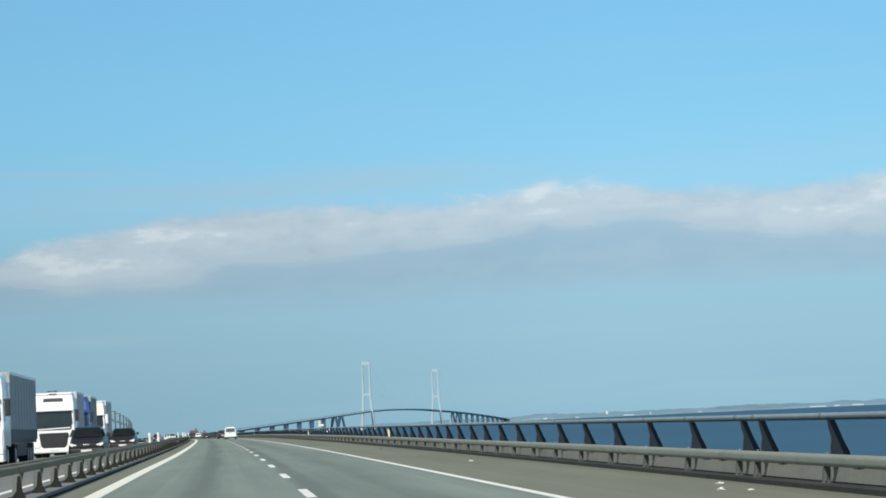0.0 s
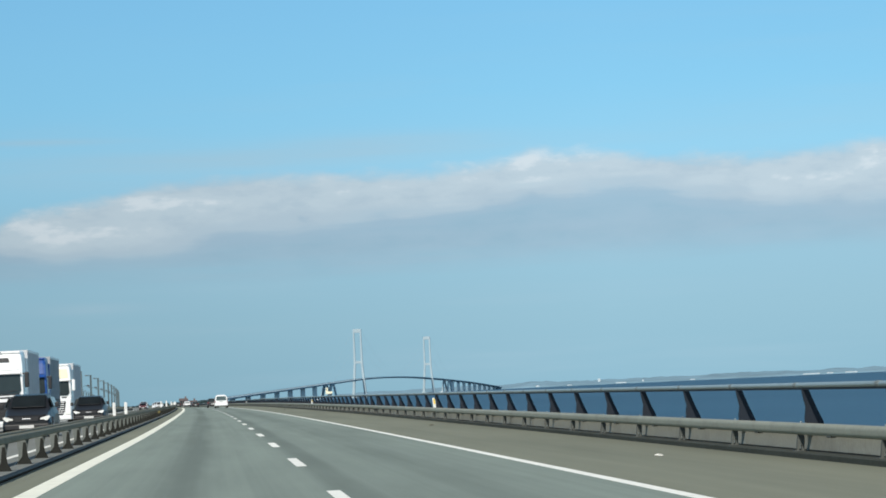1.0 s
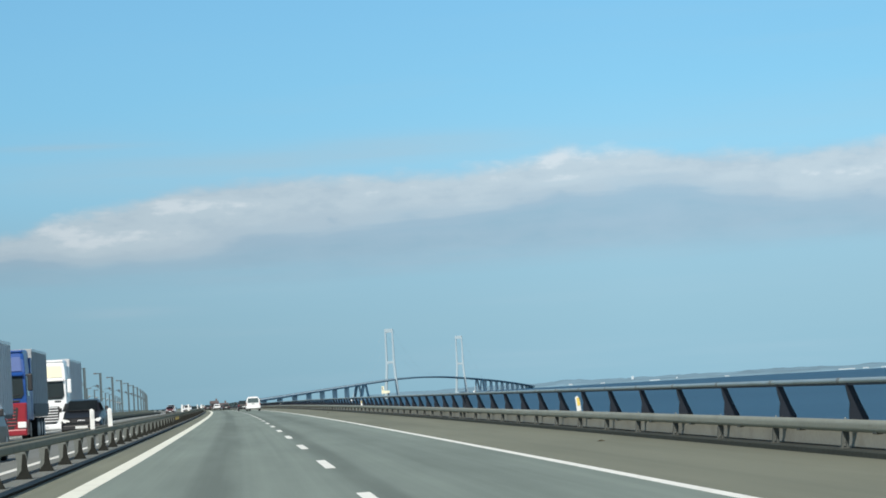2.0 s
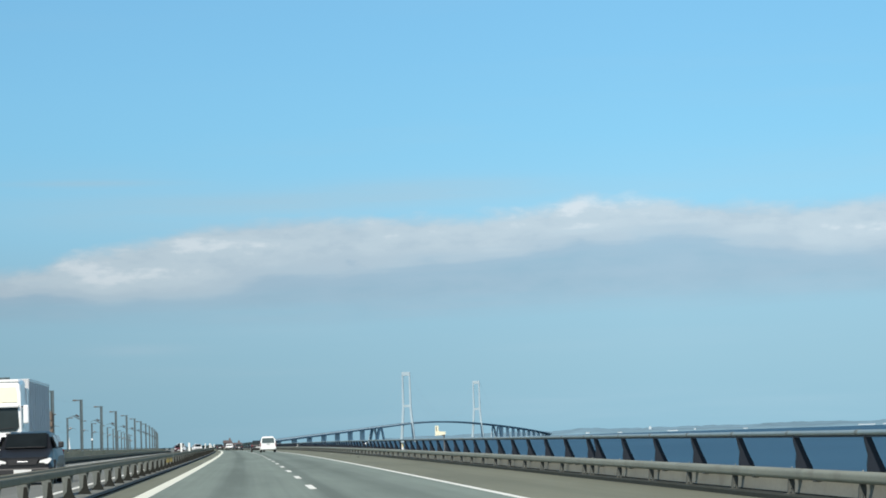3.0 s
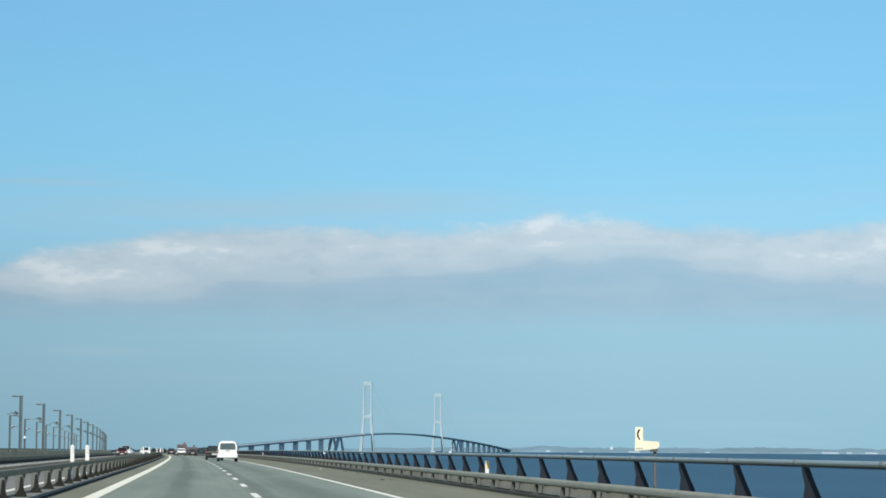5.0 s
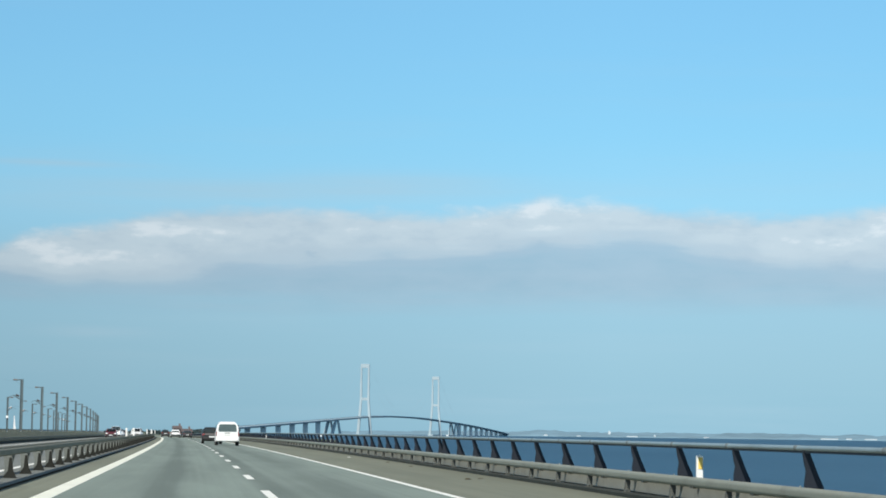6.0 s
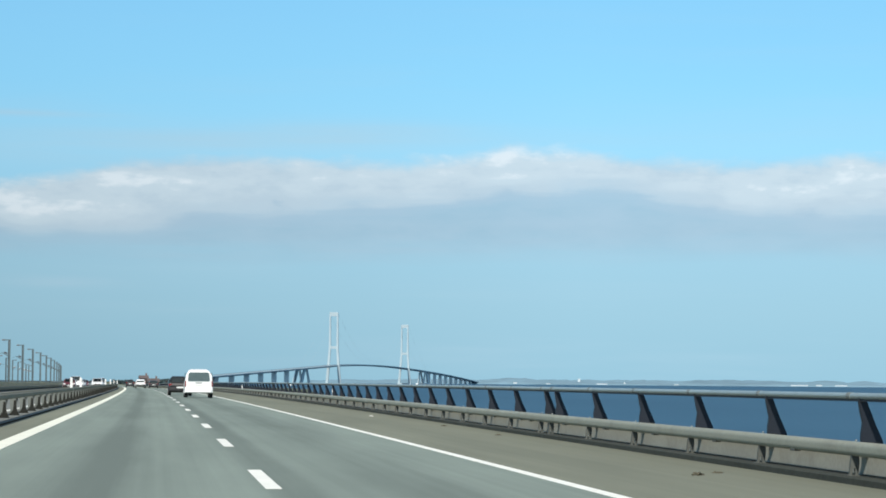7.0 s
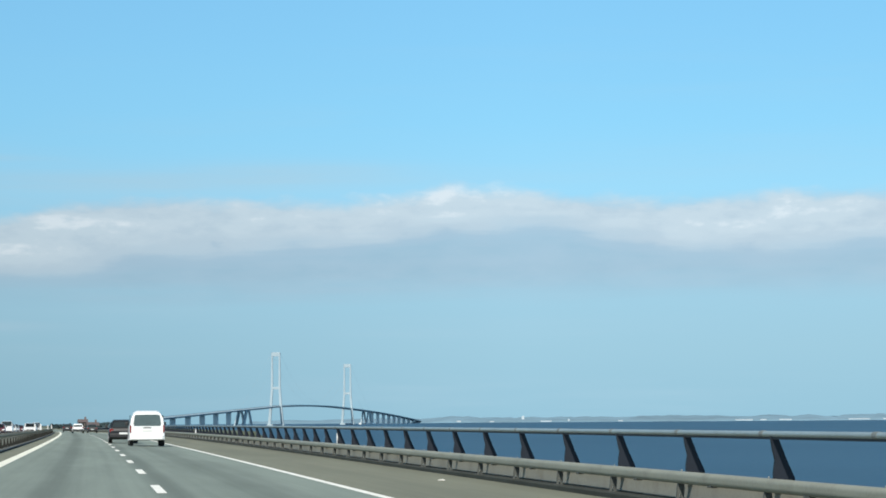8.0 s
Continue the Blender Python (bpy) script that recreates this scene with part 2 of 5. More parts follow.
def road_material(name, base, band, tracks, streak=0.35):
    """Worn asphalt: grain, long streaks along the road, and darker wheel and oil bands."""
    m = bpy.data.materials.new(name)
    m.use_nodes = True
    nt = m.node_tree
    bsdf = nt.nodes["Principled BSDF"]
    bsdf.inputs["Roughness"].default_value = 0.85
    bsdf.inputs["Specular IOR Level"].default_value = 0.3

    def op(kind, a, b=None, c=None):
        n = nt.nodes.new("ShaderNodeMath")
        n.operation = kind
        for i, v in enumerate((a, b, c)):
            if isinstance(v, (int, float)):
                n.inputs[i].default_value = v
            elif v is not None:
                nt.links.new(v, n.inputs[i])
        return n.outputs[0]

    def noise_at(vec, detail=4, rough=0.55):
        n = nt.nodes.new("ShaderNodeTexNoise")
        n.inputs["Scale"].default_value, n.inputs["Detail"].default_value = 1.0, detail
        n.inputs["Roughness"].default_value = rough
        nt.links.new(vec, n.inputs["Vector"])
        return n.outputs["Fac"]

    def vec(x, y):
        n = nt.nodes.new("ShaderNodeCombineXYZ")
        nt.links.new(x, n.inputs[0])
        nt.links.new(y, n.inputs[1])
        return n.outputs[0]

    geo = nt.nodes.new("ShaderNodeNewGeometry")
    sep = nt.nodes.new("ShaderNodeSeparateXYZ")
    nt.links.new(geo.outputs["Position"], sep.inputs[0])
    across = op("SUBTRACT", sep.outputs[0], op("MULTIPLY", sep.outputs[1], op("MULTIPLY_ADD", sep.outputs[1], CURVE / 2, HEADING)))
    along = sep.outputs[1]
    streaks = noise_at(vec(op("MULTIPLY", across, 1.6), op("MULTIPLY", along, 0.03)))
    patches = noise_at(vec(op("MULTIPLY", across, 0.55), op("MULTIPLY", along, 0.035)))
    ruts = noise_at(vec(op("MULTIPLY", across, 4.5), op("MULTIPLY", along, 0.012)), 3, 0.6)
    blots = noise_at(vec(op("MULTIPLY", across, 0.9), op("MULTIPLY", along, 0.11)), 5, 0.6)
    grain = noise_at(vec(op("MULTIPLY", across, 40.0), op("MULTIPLY", along, 40.0)), 2)
    value = op("ADD", op("MULTIPLY", op("SUBTRACT", streaks, 0.5), streak), op("MULTIPLY", op("SUBTRACT", patches, 0.5), 0.75))
    value = op("ADD", value, op("MULTIPLY", op("SUBTRACT", grain, 0.5), 0.35))
    value = op("ADD", value, op("MULTIPLY", op("SUBTRACT", ruts, 0.5), 0.42))
    value = op("ADD", value, op("MULTIPLY", op("SUBTRACT", blots, 0.5), 0.40))
    for centre, width, deep in tracks:
        d = op("DIVIDE", op("SUBTRACT", op("ADD", across, op("MULTIPLY", op("SUBTRACT", patches, 0.5), 0.3)), centre), width)
        g = op("DIVIDE", deep, op("ADD", 1.0, op("POWER", op("ABSOLUTE", d), 3.0)))
        value = op("SUBTRACT", value, op("MULTIPLY", g, op("MULTIPLY_ADD", streaks, 1.2, 0.4)))
    fac = nt.nodes.new("ShaderNodeMapRange")
    fac.inputs["From Min"].default_value, fac.inputs["From Max"].default_value = -0.5, 0.5
    nt.links.new(value, fac.inputs["Value"])
    mix = nt.nodes.new("ShaderNodeMix")
    mix.data_type = "RGBA"
    mix.inputs[6].default_value = (*(c * (1 - band) for c in base), 1)
    mix.inputs[7].default_value = (*(c * (1 + band) for c in base), 1)
    nt.links.new(fac.outputs[0], mix.inputs[0])
    nt.links.new(mix.outputs[2], bsdf.inputs["Base Color"])
    b = nt.nodes.new("ShaderNodeBump")
    b.inputs["Strength"].default_value, b.inputs["Distance"].default_value = 0.3, 0.008
    nt.links.new(grain, b.inputs["Height"])
    nt.links.new(b.outputs[0], bsdf.inputs["Normal"])
    return m


def water_material():
    m = bpy.data.materials.new("sea_water")
    m.use_nodes = True
    nt = m.node_tree
    bsdf = nt.nodes["Principled BSDF"]
    bsdf.inputs["Roughness"].default_value = 0.42
    bsdf.inputs["IOR"].default_value = 1.33
    bsdf.inputs["Specular IOR Level"].default_value = 0.2
    coord = nt.nodes.new("ShaderNodeTexCoord")
    scale = nt.nodes.new("ShaderNodeMapping")
    scale.inputs["Scale"].default_value = (0.010, 0.0035, 1)
    scale.inputs["Rotation"].default_value = (0, 0, 0.5)
    nt.links.new(coord.outputs["Object"], scale.inputs["Vector"])
    big = nt.nodes.new("ShaderNodeTexNoise")
    big.inputs["Scale"].default_value, big.inputs["Detail"].default_value = 1.0, 6
    nt.links.new(scale.outputs[0], big.inputs["Vector"])
    mix = nt.nodes.new("ShaderNodeMix")
    mix.data_type = "RGBA"
    mix.inputs[6].default_value, mix.inputs[7].default_value = (0.006, 0.036, 0.073, 1), (0.028, 0.082, 0.140, 1)
    nt.links.new(big.outputs["Fac"], mix.inputs[0])
    nt.links.new(mix.outputs[2], bsdf.inputs["Base Color"])
    waves = nt.nodes.new("ShaderNodeTexNoise")
    waves.inputs["Scale"].default_value, waves.inputs["Detail"].default_value = 0.25, 6
    nt.links.new(coord.outputs["Object"], waves.inputs["Vector"])
    b = nt.nodes.new("ShaderNodeBump")
    b.inputs["Strength"].default_value, b.inputs["Distance"].default_value = 0.6, 0.6
    nt.links.new(waves.outputs["Fac"], b.inputs["Height"])
    nt.links.new(b.outputs[0], bsdf.inputs["Normal"])
    return m


ASPHALT = road_material("lane_asphalt", (0.224, 0.270, 0.236), 0.36,
                        [(-0.62, 0.36, 0.44), (3.05, 0.5, 0.32), (-1.7, 0.25, 0.08), (0.45, 0.25, 0.08), (2.2, 0.3, 0.10), (3.9, 0.3, 0.08), (1.5, 0.25, 0.4)])
SHOULDER = road_material("shoulder_asphalt", (0.192, 0.202, 0.152), 0.34, [(8.0, 0.22, 0.22), (6.4, 0.5, 0.10)], 0.30)
FAR_ASPHALT = road_material("oncoming_asphalt", (0.190, 0.200, 0.185), 0.30, [(-6.5, 0.5, 0.12), (-10.2, 0.5, 0.14)])
PAINT = material("road_paint", (0.84, 0.84, 0.78), 0.7, vary=0.10, grain=14, patch=0.8, bump=0.1, stain=0.12)
CREAM_LINE = material("cream_road_paint", (0.84, 0.84, 0.72), 0.7, vary=0.08, grain=14, patch=0.8, bump=0.1, stain=0.15)
RAIL_CONCRETE = material("railway_concrete", (0.48, 0.42, 0.29), 0.85, vary=0.2, grain=6, patch=0.1, stain=0.3, spec=0.12)
CONCRETE = material("parapet_concrete", (0.345, 0.345, 0.295), 0.85, vary=0.16, grain=18, patch=0.35, stain=0.3)
PALE_CONCRETE = material("bridge_concrete", (0.55, 0.54, 0.50), 0.85, vary=0.10, grain=2, patch=0.05)
# dark brown for the shade line at the edge of the median
MEDIAN_EDGE = material("shaded_median_edge", (0.050, 0.037, 0.022), 0.95, vary=0.3, grain=10, patch=0.4, spec=0.02)
KERB = material("dark_kerb", (0.050, 0.055, 0.048), 0.8, vary=0.25, grain=10, patch=0.4, spec=0.12)
GALVANISED = material("galvanised_steel", (0.30, 0.31, 0.255), 0.6, metal=0.1, vary=0.16, grain=25, patch=0.5, stain=0.25)
PIPE = material("pale_pipe_steel", (0.30, 0.37, 0.385), 0.42, metal=0.2, vary=0.12, grain=20, patch=0.4, stain=0.2)
DULL_STEEL = material("dull_galvanised_steel", (0.175, 0.165, 0.120), 0.65, metal=0.1, vary=0.2, grain=25, patch=0.5, stain=0.3, spec=0.12)
POST_STEEL = material("painted_post_steel", (0.004, 0.008, 0.016), 0.6, vary=0.3, grain=30, patch=1.0, stain=0.2)
DARK_BRACKET = material("tarnished_bracket_steel", (0.080, 0.086, 0.077), 0.65, vary=0.25, grain=25, patch=1.0, stain=0.3)
GREY_POST = material("grey_post_steel", (0.150, 0.165, 0.155), 0.7, metal=0.0, vary=0.2, grain=25, patch=1.0, stain=0.3, spec=0.12)
BOLT = material("bolt_plate_zinc", (0.32, 0.33, 0.31), 0.4, metal=0.6, vary=0.1)
MAST = material("weathered_mast_steel", (0.100, 0.140, 0.155), 0.7, metal=0.2, vary=0.25, grain=8, patch=0.6, stain=0.3)
RUST = material("rusty_box_steel", (0.135, 0.108, 0.084), 0.8, vary=0.3, grain=12, patch=1.2, stain=0.3)
SAIL = material("white_sailcloth", (0.86, 0.86, 0.84), 0.7, vary=0.04, grain=1, patch=0.2, bump=0)
INSULATOR = material("insulator_porcelain", (0.06, 0.045, 0.04), 0.3, vary=0.15)
BALLAST = material("ballast_gravel", (0.20, 0.18, 0.155), 0.95, vary=0.3, grain=6, patch=0.2, bump=0.5)
RAIL_STEEL = material("rail_steel", (0.16, 0.12, 0.10), 0.5, metal=0.6, vary=0.2)
# tower and deck colours carry the blue haze of distance
TOWER = material("hazed_tower_concrete", (0.37, 0.46, 0.50), 0.85, vary=0.06, grain=0.2, patch=0.02, bump=0)
SPAN_STEEL = material("hazed_span_steel", (0.31, 0.40, 0.45), 0.6, vary=0.08, grain=0.3, patch=0.02, bump=0)
# whitened beyond bare concrete, standing in for haze over the distant piers
PIER = material("hazed_pier_concrete", (0.82, 0.85, 0.84), 0.85, vary=0.06, grain=0.2, patch=0.02, bump=0)
WHITE_PAINT = material("white_vehicle_paint", (0.86, 0.86, 0.85), 0.3, vary=0.05, grain=3, patch=1.0, bump=0, coat=0.4, stain=0.06)
CREAM_PAINT = material("cream_vehicle_paint", (0.80, 0.73, 0.50), 0.35, vary=0.05, grain=3, patch=1.0, bump=0, coat=0.3)
BLUE_PAINT = material("blue_vehicle_paint", (0.012, 0.068, 0.27), 0.4, vary=0.1, grain=3, patch=1.0, bump=0, coat=0.15)
RED_PAINT = material("red_vehicle_paint", (0.30, 0.028, 0.04), 0.3, vary=0.1, grain=3, patch=1.0, bump=0, coat=0.4)
DARK_RED = material("dark_red_vehicle_paint", (0.13, 0.018, 0.022), 0.35, vary=0.1, grain=3, patch=1.0, bump=0, coat=0.3)
# near-black for the shaded wedge at the foot of each median post
FOOT_SHADE = material("foot_shade", (0.022, 0.023, 0.020), 0.7, vary=0.3, grain=25, patch=1.0, stain=0.2, spec=0.12)
COLLAR = material("weathered_collar_steel", (0.20, 0.225, 0.22), 0.6, vary=0.2, grain=25, patch=1.0, stain=0.3)
BLACK_PAINT = material("black_vehicle_paint", (0.012, 0.013, 0.015), 0.4, vary=0.2, grain=3, patch=1.0, bump=0, coat=0.1)
SILVER_PAINT = material("silver_vehicle_paint", (0.42, 0.43, 0.44), 0.35, metal=0.4, vary=0.06, grain=3, patch=1.0, bump=0, coat=0.4)
GREY_TARP = material("grey_trailer_tarpaulin", (0.34, 0.36, 0.37), 0.7, vary=0.1, grain=4, patch=0.5, bump=0.2, stain=0.2)
DARK_TARP = material("dark_trailer_panel", (0.045, 0.055, 0.065), 0.6, vary=0.15, grain=4, patch=0.5, bump=0.1, stain=0.2)
WHITE_TARP = material("white_trailer_wall", (0.52, 0.53, 0.54), 0.6, vary=0.06, grain=4, patch=0.4, bump=0.1, stain=0.2)
GLASS = material("dark_vehicle_glass", (0.030, 0.040, 0.042), 0.08, vary=0.1, grain=2, patch=1, bump=0)
CAR_SCREEN = material("car_windscreen_glass", (0.012, 0.016, 0.018), 0.15, vary=0.2, grain=2, patch=1, bump=0, spec=0.10)
GREY_GLASS = material("hazy_rear_glass", (0.085, 0.110, 0.108), 0.12, vary=0.15, grain=2, patch=1, bump=0)
GRILLE = material("black_plastic", (0.022, 0.022, 0.024), 0.55, vary=0.2, grain=20, patch=2)
TYRE = material("tyre_rubber", (0.018, 0.018, 0.018), 0.85, vary=0.2, grain=30, patch=3)
RIM = material("wheel_rim_metal", (0.45, 0.45, 0.46), 0.35, metal=0.7, vary=0.1)
HEADLIGHT = material("headlight_glass", (0.85, 0.85, 0.82), 0.12, vary=0.04, bump=0)
TAILLIGHT = material("tail_light_red", (0.20, 0.015, 0.015), 0.25, vary=0.1, bump=0)
PLATE = material("plate_white", (0.7, 0.7, 0.68), 0.5, vary=0.05, bump=0)
POST_WHITE = material("marker_post_plastic", (0.80, 0.80, 0.77), 0.5, vary=0.06, grain=12, patch=2, bump=0.05, stain=0.1)
DULL_YELLOW = material("faded_yellow", (0.20, 0.165, 0.05), 0.7, vary=0.3, grain=20, patch=3)
YELLOW = material("reflector_yellow", (0.85, 0.60, 0.14), 0.4, vary=0.1, bump=0.05)
SIGN_YELLOW = material("sign_yellow", (0.86, 0.81, 0.60), 0.5, vary=0.06, grain=6, patch=1.5, bump=0.02)
SIGN_BACK = material("sign_bare_metal", (0.16, 0.15, 0.14), 0.6, metal=0.4, vary=0.15)
LITTER = material("pale_litter", (0.75, 0.74, 0.70), 0.7, vary=0.15)
DARK_LITTER = material("rubber_litter", (0.105, 0.098, 0.068), 0.9, vary=0.3)
# coast and shore have the air's blue haze mixed into their base colours
LAND = material("hazed_coast", (0.165, 0.272, 0.340), 0.95, vary=0.25, grain=0.02, patch=0.004, bump=0)
SHORE = material("hazed_shore", (0.120, 0.212, 0.282), 0.95, vary=0.2, grain=0.02, patch=0.004, bump=0)
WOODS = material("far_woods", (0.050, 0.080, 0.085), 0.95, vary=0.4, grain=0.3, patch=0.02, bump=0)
TURF = material("island_turf", (0.11, 0.13, 0.075), 0.95, vary=0.3, grain=0.5, patch=0.03, bump=0)
FAR_WHITE = material("far_white_wall", (0.52, 0.58, 0.60), 0.7, vary=0.05, bump=0)
# red brick and tile dulled towards grey-blue, a little haze put in the colour
BRICK_RED = material("hazed_red_brick", (0.155, 0.118, 0.112), 0.85, vary=0.15, grain=2, patch=0.2, bump=0)
ROOF_RED = material("hazed_red_tile", (0.105, 0.085, 0.085), 0.85, vary=0.15, grain=2, patch=0.2, bump=0)
WATER = water_material()


# ---- mesh helpers ----
def finish(bm, name, mat, parent=None, label="", smooth=False):
    bmesh.ops.recalc_face_normals(bm, faces=bm.faces)
    me = bpy.data.meshes.new(name)
    bm.to_mesh(me)
    bm.free()
    me.materials.append(mat)
    if smooth:
        for p in me.polygons:
            p.use_smooth = True
    ob = new(name, me)
    if parent is not None:
        ob.parent = parent
    if label:
        tagged(ob, label)
    return ob


def part(name, bm, mat, parent, label="", smooth=False):
    return finish(bm, name, mat, parent, label, smooth)


def share(name, ob, m, parent):
    """One more piece on the same mesh."""
    other = new(name, ob.data)
    other.parent = parent
    other.matrix_basis = m
    return other


def box(bm, x0, x1, y0, y1, z0, z1, bevel=0.0):
    vs = [bm.verts.new(p) for p in ((x0, y0, z0), (x1, y0, z0), (x1, y1, z0), (x0, y1, z0), (x0, y0, z1), (x1, y0, z1), (x1, y1, z1), (x0, y1, z1))]
    fs = [bm.faces.new([vs[i] for i in q]) for q in ((0, 3, 2, 1), (4, 5, 6, 7), (0, 1, 5, 4), (1, 2, 6, 5), (2, 3, 7, 6), (3, 0, 4, 7))]
    if bevel:
        edges = {e for f in fs for e in f.edges}
        bmesh.ops.bevel(bm, geom=list(edges), offset=bevel, segments=2, affect="EDGES", profile=0.5)
    return bm


def fresh():
    return bmesh.new()


def prism(bm, outline, a, b, axis="y"):
    """An outline of (u, v) pushed from a to b along an axis: y takes (x, z), x takes (y, z), z takes (x, y)."""
    def at(u, v, w):
        return {"y": (u, w, v), "x": (w, u, v), "z": (u, v, w)}[axis]
    one = [bm.verts.new(at(u, v, a)) for u, v in outline]
    two = [bm.verts.new(at(u, v, b)) for u, v in outline]
    bm.faces.new(one)
    bm.faces.new(list(reversed(two)))
    n = len(outline)
    for i in range(n):
        bm.faces.new((one[i], two[i], two[(i + 1) % n], one[(i + 1) % n]))
    return bm


def ring(r, n=12, cx=0.0, cz=0.0):
    return [(cx + r * math.cos(2 * math.pi * i / n), cz + r * math.sin(2 * math.pi * i / n)) for i in range(n)]


def rounded(x0, x1, z0, z1, r, n=3):
    pts = []
    for cx, cz, a0 in ((x1 - r, z1 - r, 0), (x0 + r, z1 - r, 90), (x0 + r, z0 + r, 180), (x1 - r, z0 + r, 270)):
        for i in range(n + 1):
            a = radians(a0 + 90 * i / n)
            pts.append((cx + r * math.cos(a), cz + r * math.sin(a)))
    return pts


def loft(bm, sections):
    """Skin over cross sections (y, half width low, half width high, z low, z high, corner)."""
    loops = []
    for y, wl, wh, z0, z1, r in sections:
        pts = [(wl, z0), (wl + 0.0, z0 + (z1 - z0) * 0.45), (wh, z1 - r), (wh - r * 0.3, z1 - r * 0.3), (wh - r, z1)]
        loop = [bm.verts.new((x, y, z)) for x, z in pts] + [bm.verts.new((-x, y, z)) for x, z in reversed(pts)]
        loops.append(loop)
    for a, b in zip(loops, loops[1:]):
        for i in range(len(a)):
            bm.faces.new((a[i], a[(i + 1) % len(a)], b[(i + 1) % len(a)], b[i]))
    bm.faces.new(loops[0])
    bm.faces.new(list(reversed(loops[-1])))
    return bm


def slab(bm, corners, thick):
    """A thin plate over four corners, given in order."""
    c = [Vector(p) for p in corners]
    n = (c[1] - c[0]).cross(c[3] - c[0]).normalized() * thick
    one, two = [bm.verts.new(p) for p in c], [bm.verts.new(p + n) for p in c]
    bm.faces.new(one)
    bm.faces.new(list(reversed(two)))
    for i in range(4):
        bm.faces.new((one[i], two[i], two[(i + 1) % 4], one[(i + 1) % 4]))
    return bm


# ---- the road's line ----
START, END = -80.0, 1010.0
MEDIAN = -3.6


def level(X):
    """Height of the deck: both carriageways fall outward from the median."""
    if X > EDGE:
        return FALL * EDGE + RISE * (X - EDGE)
    return FALL * X if X > MEDIAN else FALL * MEDIAN + 0.0209 * (X - MEDIAN)


def on_road(X, s, z=0.0, turn=0.0):
    """A pose on the deck, turned along the road."""
    return pose(X + bend(s), s, level(X) + crest(s) + z, math.degrees(math.atan((crest(s + 1) - crest(s - 1)) / 2)), 0, steer(s) + turn)


def sweep(bm, outline, s0, s1, step, base=0.0, closed=True):
    """Pushes an outline of (X, z) along the road. base: X whose deck height the outline stands on, or None to follow the deck."""
    n = max(1, int(math.ceil((s1 - s0) / step)))
    loops = []
    for i in range(n + 1):
        s = s0 + (s1 - s0) * i / n
        loops.append([bm.verts.new((X + bend(s), s, z + crest(s) + (level(X) if base is None else level(base)))) for X, z in outline])
    m = len(outline)
    for a, b in zip(loops, loops[1:]):
        for i in range(m if closed else m - 1):
            bm.faces.new((a[i], a[(i + 1) % m], b[(i + 1) % m], b[i]))
    if closed:
        bm.faces.new(loops[0])
        bm.faces.new(list(reversed(loops[-1])))
    return bm


def strip(name, xs, s0, s1, z, thick, mat, parent=None, label=""):
    top = [(X, z) for X in xs]
    return finish(sweep(fresh(), top + [(X, z - thick) for X in reversed(xs)], s0, s1, 20, None), name, mat, parent, label)


SEA = -7.0

# ---- sea, island and far coast ----
bm = fresh()
rim_pts = [bm.verts.new((4800 * math.sin(a), 140 + 4800 * math.cos(a), SEA)) for a in (2 * math.pi * i / 96 for i in range(96))]
bm.faces.new(list(reversed(rim_pts)))
tagged(finish(bm, "water", WATER), "wide dark blue sea rippled by light wind", "sea", kind="structure")


def ridge(name, az0, az1, dist, low, high, seed, mat, label, wide=200.0, kind="structure"):
    """A low coast: uneven crest over a foot that stands in the sea."""
    bm = fresh()
    n = 320
    rows = []
    for i in range(n + 1):
        a = az0 + (az1 - az0) * i / n
        u = i / n
        fade = min(1.0, 3.5 * u + 0.50, 6 * (1 - u) + 0.25)
        hgt = low + (high - low) * (0.5 + 0.5 * noise.fractal((a * 60, seed, 0), 0.45, 2.2, 6))
        hgt = max(1.0, hgt * fade)
        row = []
        for d, z in ((0, -2), (6, hgt * 0.12), (40, hgt * 0.45), (110, hgt * 0.9), (wide * 0.7, hgt), (wide, -2)):
            row.append(bm.verts.new(((dist + d) * math.sin(a), (dist + d) * math.cos(a), SEA + z)))
        rows.append(row)
    for a, b in zip(rows, rows[1:]):
        for i in range(len(a) - 1):
            bm.faces.new((a[i], b[i], b[i + 1], a[i + 1]))
    return tagged(finish(bm, name, mat, smooth=True), label, "coast", kind=kind)


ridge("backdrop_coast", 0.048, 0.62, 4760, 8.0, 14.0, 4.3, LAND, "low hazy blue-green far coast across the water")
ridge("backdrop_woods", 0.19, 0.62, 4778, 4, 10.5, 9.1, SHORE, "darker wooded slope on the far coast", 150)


def far_house(az, z, w, hgt):
    """A small white building on the slope of the far coast, z over the water."""
    k = z / 12.0
    dist = 4760 + (6 * k / 0.12 if k < 0.12 else 6 + 34 * (k - 0.12) / 0.33)
    bm = fresh()
    box(bm, -w / 2, w / 2, 0, 14, -3, hgt, 0.1)
    prism(bm, [(-w / 2 - 0.3, hgt), (w / 2 + 0.3, hgt), (w / 2 - 1, hgt + hgt * 0.35), (-w / 2 + 1, hgt + hgt * 0.35)], -0.3, 14.3, "y")
    ob = finish(bm, "far_building", FAR_WHITE)
    ob.matrix_basis = Matrix.Translation((dist * math.sin(az), dist * math.cos(az), SEA + z)) @ Matrix.Rotation(-az, 4, "Z")
    return tagged(ob, "small white building low on the far shore", "building", "white buildings on the far coast")


